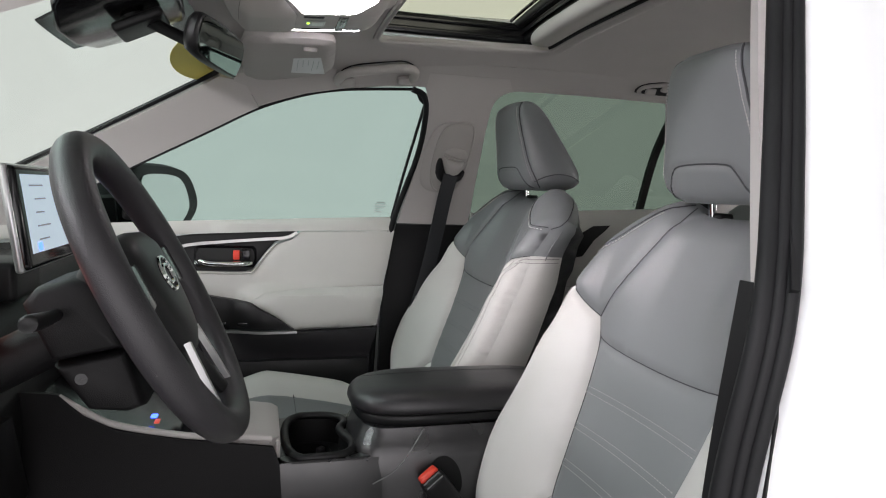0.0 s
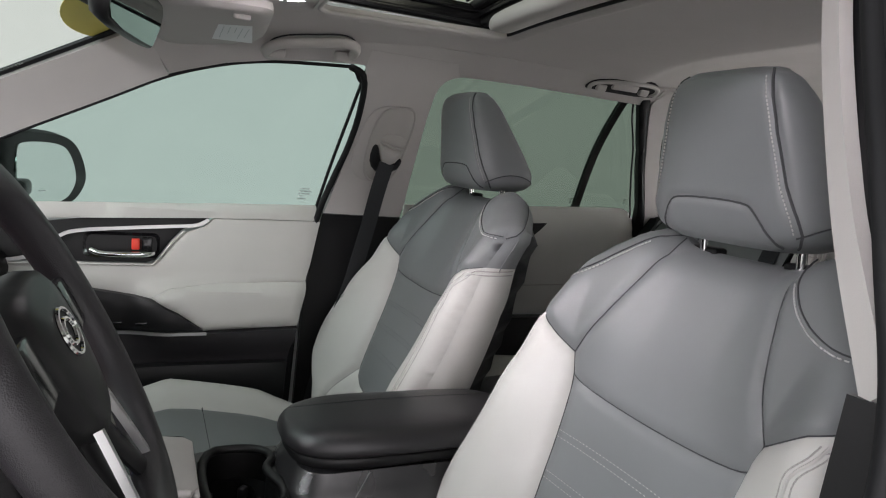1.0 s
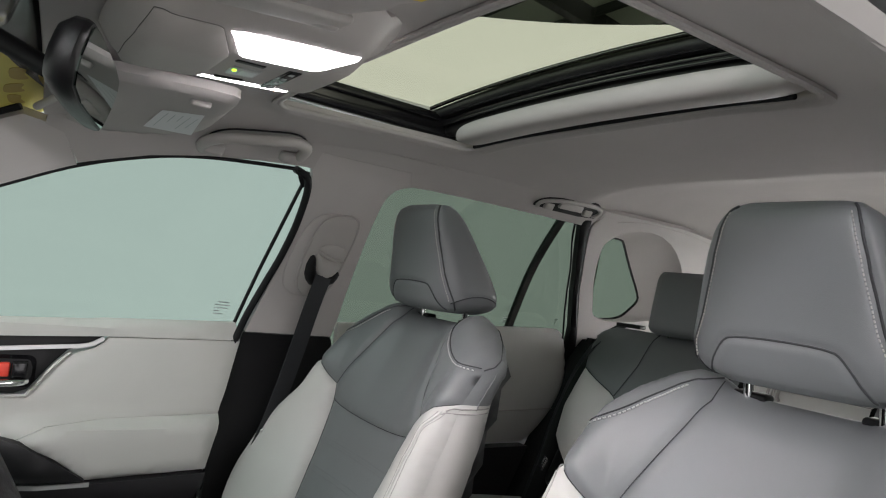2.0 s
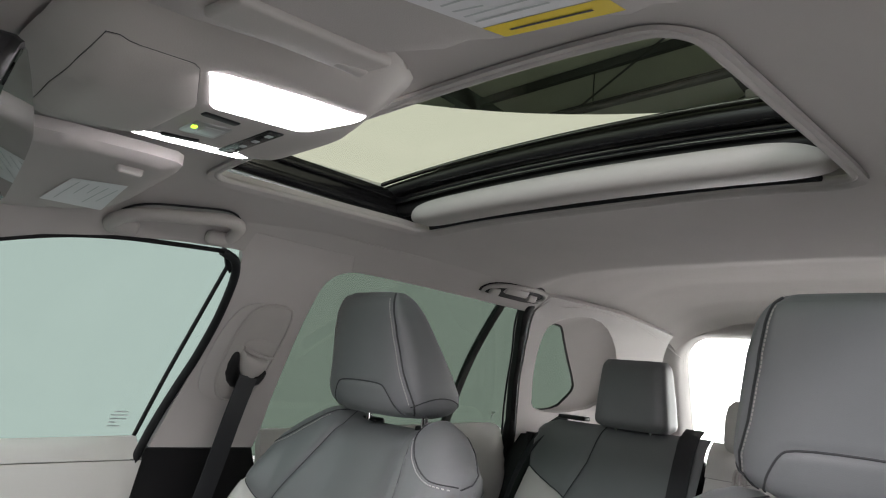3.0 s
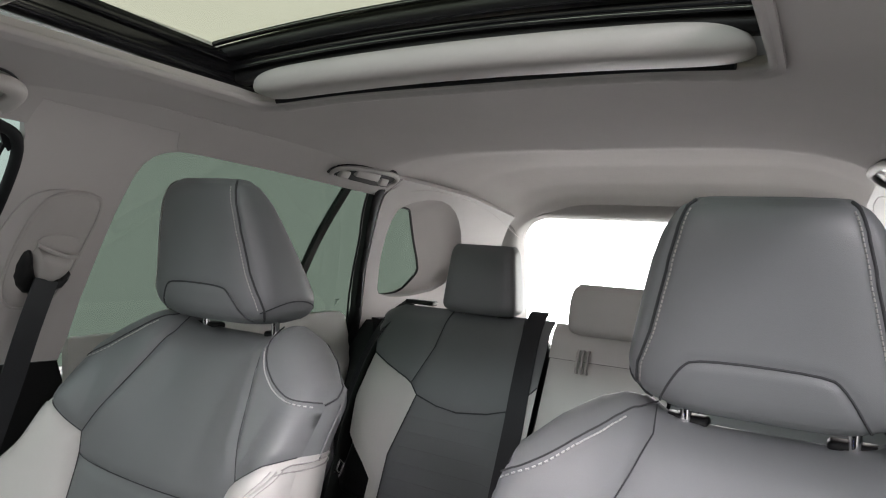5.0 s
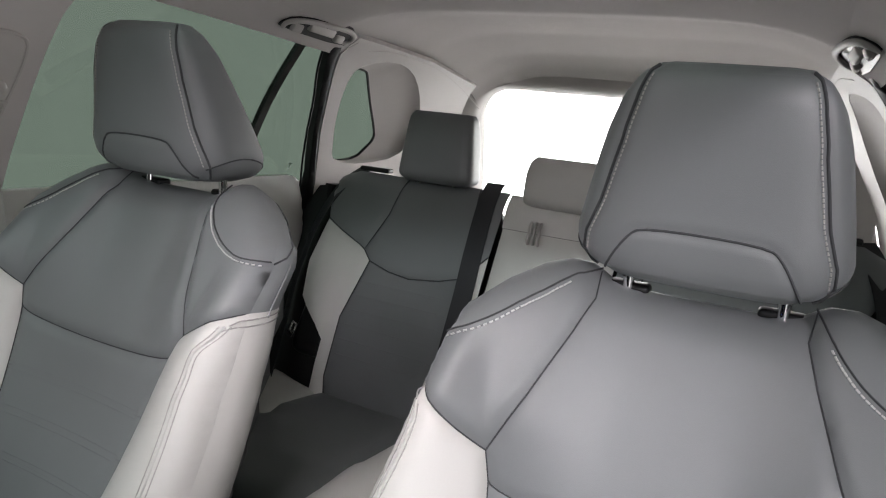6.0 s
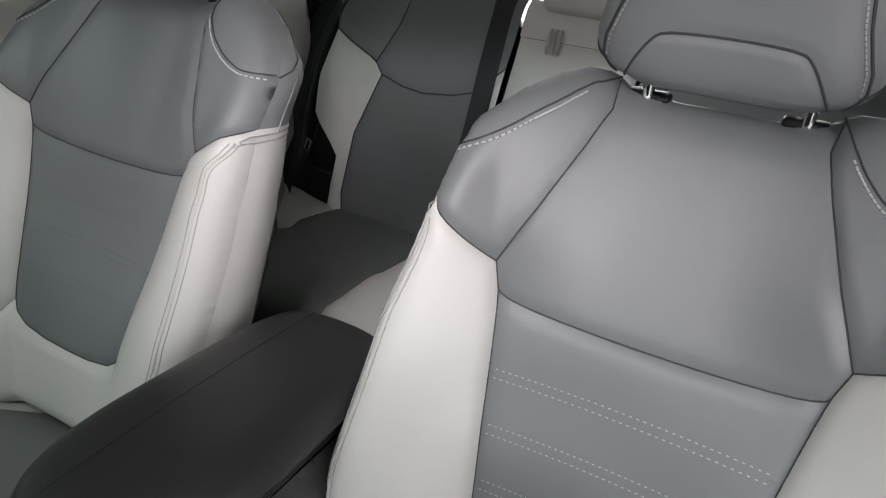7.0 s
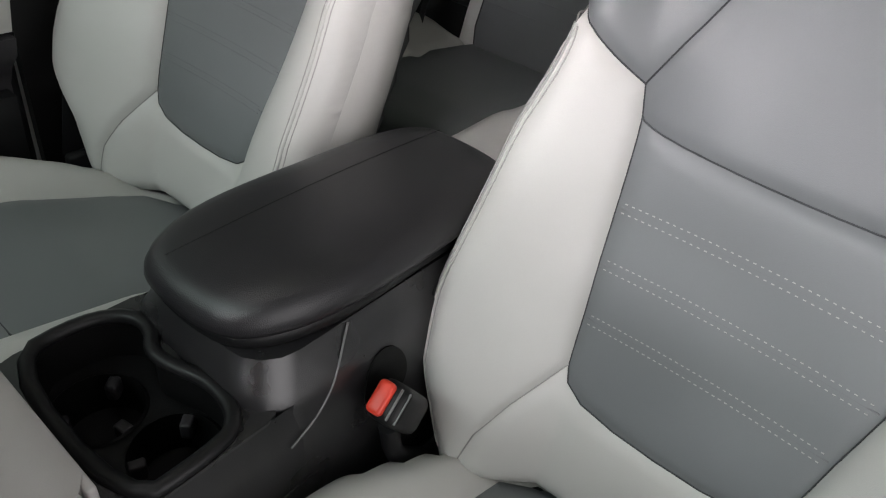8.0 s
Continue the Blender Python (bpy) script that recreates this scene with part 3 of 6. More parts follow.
# divider bar and rear edge of the rear door window
for vf in [strap(curve([(1.305, 0.800, 1.19), (1.301, 0.735, 1.345), (1.309, 0.690, 1.445), (1.337, 0.636, 1.565)], 16), (1, 0.1, 0), 0.025, 0.012)]:
    both_sides("window_divider", vf, BLACK, "black upright bar in the rear door window")
seal_loop = [(1.294, 1.537), (1.308, 1.522), (1.338, 1.486), (1.405, 1.390), (1.455, 1.300), (1.493, 1.228), (1.506, 1.165), (1.49, 1.06), (1.56, 1.06), (1.548, 1.165), (1.524, 1.225), (1.480, 1.305), (1.430, 1.398), (1.360, 1.500), (1.345, 1.522), (1.338, 1.545)]
both_sides("rear_door_seal", sheet(seal_loop, side(0.0), 0.012, puff=0.006, reach=0.012, thick=0.02), RUBBER, "thick black seal behind the rear door window")
run_r = [(1.478, 1.19), (1.462, 1.230), (1.384, 1.392), (1.32, 1.48), (1.287, 1.526)]
both_sides("glass_run_rear_door", tube([(x, side_y(z) + 0.004, z) for x, z in curve(run_r, 20)], 0.003, 6), RUBBER, "thin black glass channel of the rear door window")
# front door: seals, white sash
seal_f = [(0.40, 0.55), (0.420, 0.90), (0.458, 1.14), (0.489, 1.26), (0.508, 1.33), (0.517, 1.40), (0.514, 1.47), (0.500, 1.501), (0.468, 1.513), (0.386, 1.508), (0.287, 1.50), (0.192, 1.482), (0.079, 1.444), (-0.043, 1.382), (-0.183, 1.31), (-0.247, 1.276), (-0.50, 1.142)]
structure("front_door_seal", tube([(x, side_y(z) + 0.006, z) for x, z in curve(seal_f[:9], 44)], 0.0085, 8), RUBBER, "black rubber seal round the front door opening")
structure("front_door_seal", tube([(x, side_y(z) + 0.003, z) for x, z in curve(seal_f[8:], 40)], 0.004, 8), RUBBER, "black rubber seal round the front door opening")
run_f = [(0.462, 1.12), (0.467, 1.155), (0.487, 1.281), (0.512, 1.414), (0.533, 1.525)]
structure("glass_run_front_door", tube([(x, 0.80 - 0.45 * (z - 1.2) - 0.009, z) for x, z in curve(run_f, 30)], 0.0045, 6), RUBBER, "thin black glass channel of the front door window")
structure("seal_corner", sheet([(0.470, 1.516), (0.481, 1.503), (0.492, 1.488), (0.502, 1.480), (0.506, 1.485), (0.494, 1.508)], side(0.010), 0.01, thick=0.01), RUBBER, "black rubber corner of the front door seal")

# Driver's door opening: thick seal and white painted body at the middle pillar
seal_d = curve([(0.400, -0.762, 0.50), (0.410, -0.762, 0.80), (0.431, -0.762, 1.02), (0.462, -0.756, 1.16), (0.505, -0.706, 1.28), (0.560, -0.632, 1.44), (0.585, -0.596, 1.54)], 48)
for off, r, dy in ((0.001, 0.0085, 0.002), (0.0075, 0.0058, -0.0065), (0.0130, 0.0056, -0.0130)):
    structure("driver_door_seal", tube([(x + off, y + dy, z) for x, y, z in seal_d], r, 8), RUBBER, "black rubber seal round the open driver's door")
structure("driver_pillar_edge", strap(curve([(0.480, -0.735, 1.185), (0.540, -0.650, 1.30), (0.581, -0.586, 1.44), (0.600, -0.556, 1.55)], 20), (0.5, 1, 0.2), 0.026, 0.012), PILLAR, "light grey edge of the pillar trim beside the seal")
structure("driver_seal_lip", strap(curve([(0.484, -0.752, 1.17), (0.532, -0.684, 1.29), (0.581, -0.613, 1.44), (0.603, -0.580, 1.55)], 20), (0.5, 1, 0.2), 0.050, 0.006), RUBBER, "black rubber lip between pillar trim and seal")
structure("driver_pillar_low_edge", strap(curve([(0.44, -0.73, 0.5), (0.447, -0.73, 0.8), (0.462, -0.73, 1.02), (0.482, -0.73, 1.183)], 16), (1, 0.2, 0), 0.016, 0.03), BLACK, "black lower edge of the pillar trim beside the seal")
jamb = []
sd = np.array(seal_d)
for z in np.linspace(0.42, 1.60, 25):
    x0 = np.interp(z, sd[:, 2], sd[:, 0]) + 0.0188
    dy = np.interp(z, sd[:, 2], sd[:, 1]) + 0.770
    sec = [(x0, -0.785), (x0 + 0.02, -0.805), (x0 + 0.05, -0.810), (x0 + 0.075, -0.815), (x0 + 0.09, -0.835), (x0 + 0.13, -0.84), (x0 + 0.14, -0.87), (1.6, -0.90), (2.3, -0.86), (2.3, -0.83), (x0 + 0.10, -0.79), (x0, -0.775)]
    jamb.append([(x, y + dy, z) for x, y in sec])
structure("body_side_driver", loft([np.array(r) for r in jamb]), PAINT, "white painted door jamb and rear side of the car")
body_r = []
for z in np.linspace(0.42, 1.10, 12):
    body_r.append(np.array([(-1.0, 0.86, z), (-0.4, 0.90, z), (1.6, 0.90, z), (2.3, 0.86, z), (2.3, 0.84, z), (-1.0, 0.84, z)]))
structure("body_side_passenger", loft(body_r), PAINT, "white painted side of the car below the windows")

# Windscreen
def screen(y, z):
    return np.column_stack([np.interp(z, [1.0, 1.12, 1.41, 1.53, 1.6], [-1.02, -0.78, -0.237, 0.0, 0.14]) - 0.12 * (1 - (y / 0.64) ** 2), y, z])


structure("window_4", sheet([(-0.74, 1.05), (0.74, 1.05), (0.62, 1.42), (0.575, 1.58), (-0.575, 1.58), (-0.62, 1.42)], screen, 0.08, thick=-0.005), CLEAR, "clear windscreen glass").visible_shadow = False
structure("windscreen_band", sheet([(-0.565, 1.552), (-0.3, 1.545), (-0.16, 1.540), (-0.10, 1.47), (0.10, 1.47), (0.16, 1.540), (0.3, 1.545), (0.565, 1.552), (0.565, 1.58), (-0.565, 1.58)],
          lambda y, z: screen(y, z) + np.array([0.012, 0, 0]), 0.04, thick=-0.003), GLOSSBLACK, "black printed band at the top of the windscreen")
structure("floor", rbox((0.6, 0, 0.40), (3.4, 1.56, 0.06), 0.01), CARPET, "black carpet of the car's floor")
structure("firewall", rbox((-1.02, 0, 0.72), (0.06, 1.6, 0.70), 0.01), BLACK, "black bulkhead under the windscreen")
structure("bonnet", sheet([(-2.0, -0.7), (-1.0, -0.78), (-1.0, 0.78), (-2.0, 0.7)], lambda x, y: np.column_stack([x, y, 1.05 + 0.10 * (x + 1.0) - 0.05 * (y / 0.7) ** 2]), 0.1, thick=0.02), PAINT, "white painted bonnet of the car")


# black lining beside the rear bench
both_sides("side_lining", sheet([(0.44, 0.62), (0.745, 0.62), (0.745, 1.19), (0.66, 1.20), (0.60, 1.17)], lambda y, z: np.column_stack([1.355 + 0.5 * (z - 0.74) - 0.25 * np.clip(y - 0.62, 0, 1), y, z]), 0.03, thick=0.01, flip=True), BLACK, "black plastic lining beside the rear bench")
# ---- front seats ----
SEAT_Y = -0.372
BACK_Z = [0.58, 0.66, 0.776, 0.829, 0.883, 0.938, 1.023, 1.051, 1.12, 1.18, 1.22, 1.247]
BACK_X = [0.485, 0.50, 0.530, 0.552, 0.577, 0.601, 0.631, 0.642, 0.672, 0.702, 0.724, 0.742]
ROOT_Z = [0.58, 0.70, 0.776, 0.829, 0.883, 0.938, 1.023, 1.051, 1.15, 1.25]
ROOT_Y = [0.10, 0.105, 0.119, 0.1275, 0.138, 0.147, 0.160, 0.168, 0.19, 0.15]
half = [(0.210, 0.60), (0.243, 0.68), (0.267, 0.735), (0.280, 0.82), (0.273, 0.98), (0.259, 1.06), (0.252, 1.10), (0.247, 1.15), (0.237, 1.18), (0.20, 1.214), (0.165, 1.237), (0.139, 1.246), (0.118, 1.244), (0.106, 1.236), (0.095, 1.228), (0.075, 1.2235), (0.04, 1.222)]
OUT = np.array(half + [(-y, z) for y, z in half[::-1]])
WIDE_Z, WIDE_Y = [h[1] for h in half[:9]], [h[0] for h in half[:9]]
EDGE_Z = 1.10


def ease(v):
    v = np.clip(v, 0, 1)
    return v * v * (3 - 2 * v)


def back_x(z):
    return sum(np.interp(np.asarray(z) + d, BACK_Z, BACK_X) for d in (-0.03, -0.015, 0, 0.015, 0.03)) / 5


def back_front(y, z):
    """Front surface of a backrest: hollow middle, raised bolsters, rounded outer edge."""
    a = np.abs(y)
    x = back_x(z) + 0.010 * np.clip(1 - (y / 0.17) ** 2, 0, 1)
    r = np.interp(z, ROOT_Z, ROOT_Y)
    w = np.maximum(np.interp(z, WIDE_Z, WIDE_Y), r + 0.02)
    t = np.clip((a - r) / (w - r), 0, 1)
    h = np.interp(z, [0.58, 0.72, 0.85, 1.0, 1.08, 1.16], [0.04, 0.064, 0.070, 0.055, 0.022, 0.0])
    x = x - h * np.sin(np.pi * 0.66 * t)
    # the shoulders wrap forward
    x = x - 0.022 * ease((a - 0.05) / 0.10) * ease((z - 0.99) / 0.12) - 0.012 * ease((a - 0.16) / 0.08) * ease((z - 1.02) / 0.10)
    d = edge_distance(np.column_stack([y, z]), OUT)
    k = np.clip(1 - d / 0.034, 0, 1) * inside(np.column_stack([y, z * 1.0]), OUT * 1.0) + 0.0
    k = np.where(d < 2e-4, 1.0, k)
    x = x + 0.032 * k * k
    return np.column_stack([x, SEAT_Y + y, z])


def on_side(lo, hi):
    """The piece of the outer outline on the +y side between two heights, upwards."""
    p = resample(half, 0.006, False)
    return p[(p[:, 1] > lo - 1e-6) & (p[:, 1] < hi + 1e-6)]


seat = thing("bucket_seat", (0.3, SEAT_Y, 0.43), "front seat in grey and light grey leather with an upright headrest", "car seat", "front seats")
rooty = lambda z: float(np.interp(z, ROOT_Z, ROOT_Y))
root_line = [(rooty(z), z) for z in (0.776, 0.80, 0.829, 0.855, 0.883, 0.91, 0.938, 0.98, 1.023)]
smile = [(0.160 * math.cos(math.pi * k / 16), 1.023 - 0.020 * math.sin(math.pi * k / 16)) for k in range(17)]
strap_seam = [(0.168, 1.052), (0.154, 1.083), (0.140, 1.113), (0.113, 1.178), (0.101, 1.212), (0.106, 1.236)]
flip2 = lambda pts: [(-y, z) for y, z in pts][::-1]
dip = [(0.095, 1.228), (0.075, 1.2235), (0.04, 1.222)]
upper = strap_seam + dip + [(-y, z) for y, z in dip[::-1]] + flip2(strap_seam) + smile[::-1]
low_curve = [(0.119, 0.776), (0.112, 0.757), (0.090, 0.742), (0.048, 0.734), (0, 0.732)]
lower = root_line + smile[1:-1] + flip2(root_line) + [(-y, z) for y, z in low_curve][1:] + low_curve[::-1][1:-1]
part("centre_upper", sheet(upper, back_front, 0.0095, puff=0.006, reach=0.016, flip=True), GREY, seat)
part("centre_lower", sheet(lower, back_front, 0.0095, puff=0.006, reach=0.016, flip=True), GREY, seat)
o_hi = on_side(EDGE_Z, 1.30)
top_end = o_hi[o_hi[:, 0] > 0.107]
shoulder = [(0.168, 1.052), (0.197, 1.071), (0.225, 1.090)] + [tuple(q) for q in top_end[0:]] + strap_seam[::-1][:-1]
o_lo = on_side(0.60, EDGE_Z)
corner = [(0.119, 0.776), (0.150, 0.725), (0.17, 0.68), (0.185, 0.60)]
bolster = [tuple(q) for q in o_lo] + [(0.225, 1.090), (0.197, 1.071), (0.168, 1.052)] + root_line[::-1] + corner[1:]
base = corner + flip2(corner) + [(-y, z) for y, z in low_curve][1:] + low_curve[::-1][1:-1]
for s, nm in ((1, "left"), (-1, "right")):
    mir = lambda pts: pts if s > 0 else [(-y, z) for y, z in pts][::-1]
    part("shoulder", sheet(mir(shoulder), back_front, 0.0075, puff=0.006, reach=0.016, flip=True), GREY, seat)
    part("bolster", sheet(mir(bolster), back_front, 0.0075, puff=0.007, reach=0.018, flip=True), LIGHT, seat, "light grey leather bolster")
part("back_base", sheet(base, back_front, 0.012, puff=0.006, reach=0.016, flip=True), LIGHT, seat, "light grey leather")

# sides, top edge and back shell
rim2 = resample(OUT, 0.0075)
rim2 = np.vstack([rim2[np.argmin(np.abs(rim2[:, 1] - 0.60) + (rim2[:, 0] < 0) * 9):], rim2[:np.argmin(np.abs(rim2[:, 1] - 0.60) + (rim2[:, 0] < 0) * 9)]])
F = back_front(rim2[:, 0], rim2[:, 1])
nxt, prv = np.roll(rim2, -1, 0), np.roll(rim2, 1, 0)
tan = nxt - prv
tan /= np.linalg.norm(tan, axis=1)[:, None]
nor = np.column_stack([tan[:, 1], -tan[:, 0]])
depth = np.interp(rim2[:, 1], [0.6, 0.85, 1.05, 1.15, 1.25], [0.115, 0.110, 0.088, 0.068, 0.048])
T = np.linspace(0, 1, 9)
grid = np.stack([np.column_stack([F[:, 0] + depth * t, F[:, 1] + nor[:, 0] * (0.010 * math.sin(math.pi * min(1, t * 1.0)) - 0.018 * t * t) , rim2[:, 1] + nor[:, 1] * (0.003 * math.sin(math.pi * t) - 0.034 * t ** 1.5)]) for t in T], 1)


def band(pick, t0=0, t1=8, off=0.0):
    """Part of the side strip: rows of the outline that pick keeps."""
    idx = [i for i in range(len(rim2)) if pick(*rim2[i])]
    runs, run = [], [idx[0]]
    for i in idx[1:]:
        if i == run[-1] + 1:
            run.append(i)
        else:
            runs.append(run)
            run = [i]
    runs.append(run)
    out = []
    for run in runs:
        g = grid[run][:, t0:t1 + 1]
        n3 = np.column_stack([np.zeros(len(run)), nor[run]])
        g = g + off * n3[:, None, :]
        m, n = g.shape[:2]
        out.append((g.reshape(-1, 3), [(i * n + j, i * n + j + 1, (i + 1) * n + j + 1, (i + 1) * n + j) for i in range(m - 1) for j in range(n - 1)]))
    return out


for vf in band(lambda y, z: y > 0 and z < EDGE_Z + 1e-4):
    part("side_panel", vf, LIGHT, seat, "light grey leather side")
for vf in band(lambda y, z: y < 0 and z < EDGE_Z + 1e-4):
    part("side_panel", vf, LIGHT, seat, "light grey leather side")
for sgn in (1, -1):
    for vf in band(lambda y, z: y * sgn > 0.106 - 1e-5 and z > EDGE_Z - 1e-4):
        part("shoulder_side", vf, GREY, seat)
for vf in band(lambda y, z: abs(y) < 0.106 + 1e-5 and z > 1.2):
    part("top_edge", vf, GREY, seat)
back_loop = grid[:, -1]
v, f, _ = flat_mesh(np.column_stack([back_loop[:, 1] - SEAT_Y, back_loop[:, 2]]), 0.03)
bx = back_x(v[:, 1]) + np.interp(v[:, 1], [0.6, 0.85, 1.05, 1.15, 1.25], [0.115, 0.110, 0.102, 0.088, 0.072]) + 0.012
inner_d = edge_distance(v, np.column_stack([back_loop[:, 1] - SEAT_Y, back_loop[:, 2]]))
bx = bx + 0.012 * np.clip(inner_d / 0.05, 0, 1)
for i in np.where(inner_d < 1e-5)[0]:
    bx[i] = back_loop[np.argmin(np.hypot(back_loop[:, 1] - SEAT_Y - v[i, 0], back_loop[:, 2] - v[i, 1])), 0]
part("back_shell", (np.column_stack([bx, SEAT_Y + v[:, 0], v[:, 1]]), [tuple(int(i) for i in t) for t in f]), BLACK, seat, "black plastic back shell")

# sewn seams between the pieces of the back
def seam(pts, sides=(1,), mat=SEAM):
    for s in sides:
        p = resample([(s * y, z) for y, z in pts], 0.006, False)
        part("seam", tube(back_front(p[:, 0], p[:, 1]) + np.array([-0.0006, 0, 0.0003]), 0.0009, 6), mat, seat)


seam(smile)
seam(strap_seam, (1, -1))
seam(root_line + [(0.168, 1.052)], (1, -1))
seam([(0.168, 1.052), (0.197, 1.071), (0.225, 1.090), (0.250, 1.0995)], (1, -1))
seam([(-y, z) for y, z in low_curve] + low_curve[::-1][1:])
seam(corner, (1, -1), LIGHTSEAM)
# stitched double lines across the lower back, seam threads
def on_front(pts, lift=0.0062):
    p = np.asarray(pts, float)
    q = back_front(p[:, 0], p[:, 1])
    n = np.cross(back_front(p[:, 0], p[:, 1] + 1e-3) - q, back_front(p[:, 0] + 1e-3, p[:, 1]) - q)
    return q + lift * n / np.linalg.norm(n, axis=1)[:, None]


for z in (0.938, 0.883, 0.829):
    for dz in (-0.0045, 0.0045):
        w = rooty(z) - 0.008
        part("stitching", stitches(on_front([(y, z + dz) for y in np.linspace(w, -w, 40)]), 0.0050, 0.0028, 0.0006), PALETHREAD, seat)
    part("tuck_line", tube(on_front([(y, z) for y in np.linspace(rooty(z) - 0.005, -rooty(z) + 0.005, 40)], 0.0050), 0.0012, 5), GREYTHREAD, seat)
# rounded patch sewn over each shoulder: front seam with its thread, and the line round the side
PATCH = {1: [(0.108, 1.236), (0.127, 1.229), (0.148, 1.213), (0.168, 1.199), (0.200, 1.175), (0.240, 1.150)],
         -1: [(0.108, 1.236), (0.118, 1.222), (0.132, 1.203), (0.152, 1.184), (0.178, 1.170), (0.210, 1.162), (0.242, 1.158)]}
for s in (1, -1):
    line = curve([(s * y, z) for y, z in PATCH[s]], 36)
    part("patch_seam", tube(on_front(line, 0.0066), 0.0011, 6), SEAM, seat)
    part("shoulder_stitching", stitches(on_front([(y - s * 0.0015, z - 0.005) for y, z in line[8:]], 0.0072), 0.0066, 0.0042, 0.0011), THREAD, seat)
    rows = [i for i in range(len(rim2)) if rim2[i][0] * s > 0.112 and rim2[i][1] > 1.155]
    rows = rows if rim2[rows[0]][1] < rim2[rows[-1]][1] else rows[::-1]
    pts = []
    for k, i in enumerate(rows):
        u = k / (len(rows) - 1)
        t = 8 * 0.62 * math.sqrt(max(0, 1 - (1 - 2 * min(u, 0.5)) ** 2)) if u < 0.5 else 8 * (0.62 + 0.3 * (u - 0.5))
        j = min(7, int(t))
        pts.append(grid[i, j] * (1 - t + j) + grid[i, j + 1] * (t - j) + 0.0006 * np.array([0, *nor[i]]))
    part("patch_seam", tube(pts, 0.0012, 6), SEAM, seat)
    # raised welt with two sewn lines along the edge of the bolster
    edge_line = curve([(s * (float(np.interp(z, WIDE_Z, WIDE_Y)) - 0.021 - 0.010 * (s < 0)), z) for z in np.linspace(0.64, 1.05, 14)] + [(s * 0.238, 1.072), (s * 0.241, 1.085)], 90)
    part("bolster_welt", tube(on_front(edge_line, 0.0058), 0.0030, 8, squash=0.6), LIGHT, seat, "light grey leather welt")
    for off in (-0.0042, 0.0042):
        pts = [(y + s * off, z) for y, z in edge_line]
        part("welt_seam", tube(on_front(pts, 0.0066), 0.0009, 5), LIGHTSEAM, seat)
        part("edge_stitching", stitches(on_front(pts, 0.0072), 0.006, 0.0036, 0.0006), PALETHREAD, seat)
    # the welt's lines run on round the side, under the shoulder piece
    for z_, k_ in ((1.094, 0), (1.086, 1)):
        i_ = int(np.argmin(np.abs(rim2[:, 1] - z_) + 9 * (rim2[:, 0] * s < 0)))
        start = on_front([(s * (0.2395 + 0.004 * (1 - k_)), z_ - 0.008), (s * (0.246 + 0.002 * (1 - k_)), z_ - 0.003)], 0.0060)
        run_ = [tuple(q) for q in start] + [tuple(grid[i_, j] + np.array([0, s * 0.0008, 0.0006 * j])) for j in range(0, 8)]
        part("welt_seam", tube(curve(run_, 30), 0.0011, 5), LIGHTSEAM, seat)
    # join of the shoulder side piece
    part("side_seam", tube(grid[[i for i in range(len(rim2)) if rim2[i][0] * s > 0 and 1.09 < rim2[i][1] < 1.165], 3] + np.array([0, s * 0.0005, 0]), 0.0012, 5), GREYTHREAD, seat)

# headrest
HR_DROP, HR_Y = 0.018, SEAT_Y + 0.004
HR = [(1.262, 0.078, 0.712, 0.800), (1.264, 0.096, 0.702, 0.820), (1.270, 0.112, 0.692, 0.833), (1.284, 0.126, 0.684, 0.841), (1.305, 0.131, 0.679, 0.838), (1.340, 0.124, 0.676, 0.818), (1.375, 0.116, 0.672, 0.795),
      (1.41, 0.107, 0.667, 0.772), (1.44, 0.096, 0.664, 0.754), (1.454, 0.087, 0.665, 0.743), (1.464, 0.080, 0.669, 0.735), (1.470, 0.072, 0.677, 0.726), (1.473, 0.060, 0.687, 0.717)]


HR = [(z - HR_DROP, *rest) for z, *rest in HR]


SEAM_Z, SEAM_K = [1.247, 1.258, 1.272, 1.29, 1.32, 1.38, 1.42, 1.442, 1.46], [0.96, 0.93, 0.90, 0.855, 0.81, 0.79, 0.81, 0.87, 0.92]


def headrest(table, yc, seam=0.80, panel=None, n=128, groove=0.0035, power=3.4):
    t = np.array(table)
    zz = np.unique(np.r_[t[:, 0], np.arange(t[0, 0], t[-1, 0], 0.0045)])
    ang = np.linspace(0, 2 * np.pi, 1441)[:-1]
    rings = []
    for z in zz:
        w, xf, xb = (np.mean([np.interp(z + d, t[:, 0], t[:, c]) for d in (-0.006, -0.003, 0, 0.003, 0.006)]) for c in (1, 2, 3))
        c, s = np.cos(ang), np.sin(ang)
        y = w * np.sign(c) * np.abs(c) ** (2 / power)
        x = (xf + xb) / 2 + (xb - xf) / 2 * np.sign(s) * np.abs(s) ** (2 / power)
        L = np.r_[0, np.cumsum(np.hypot(np.diff(np.r_[x, x[0]]), np.diff(np.r_[y, y[0]])))]
        k = np.linspace(0, L[-1], n + 1)[:-1]
        x, y = np.interp(k, L, np.r_[x, x[0]]), np.interp(k, L, np.r_[y, y[0]])
        front = x < (xf + xb) / 2
        push = np.zeros(n)
        push += front * groove * np.exp(-((np.abs(y) - (seam if seam else np.interp(z, SEAM_Z, SEAM_K)) * w) / 0.0042) ** 2)
        if panel is not None:
            d = edge_distance(np.column_stack([y, np.full(n, z)]), panel, closed=False)
            push += front * groove * 0.9 * np.exp(-(d / 0.0042) ** 2)
        rings.append(np.column_stack([x + push, yc + y, np.full(n, z)]))
    return loft(rings)


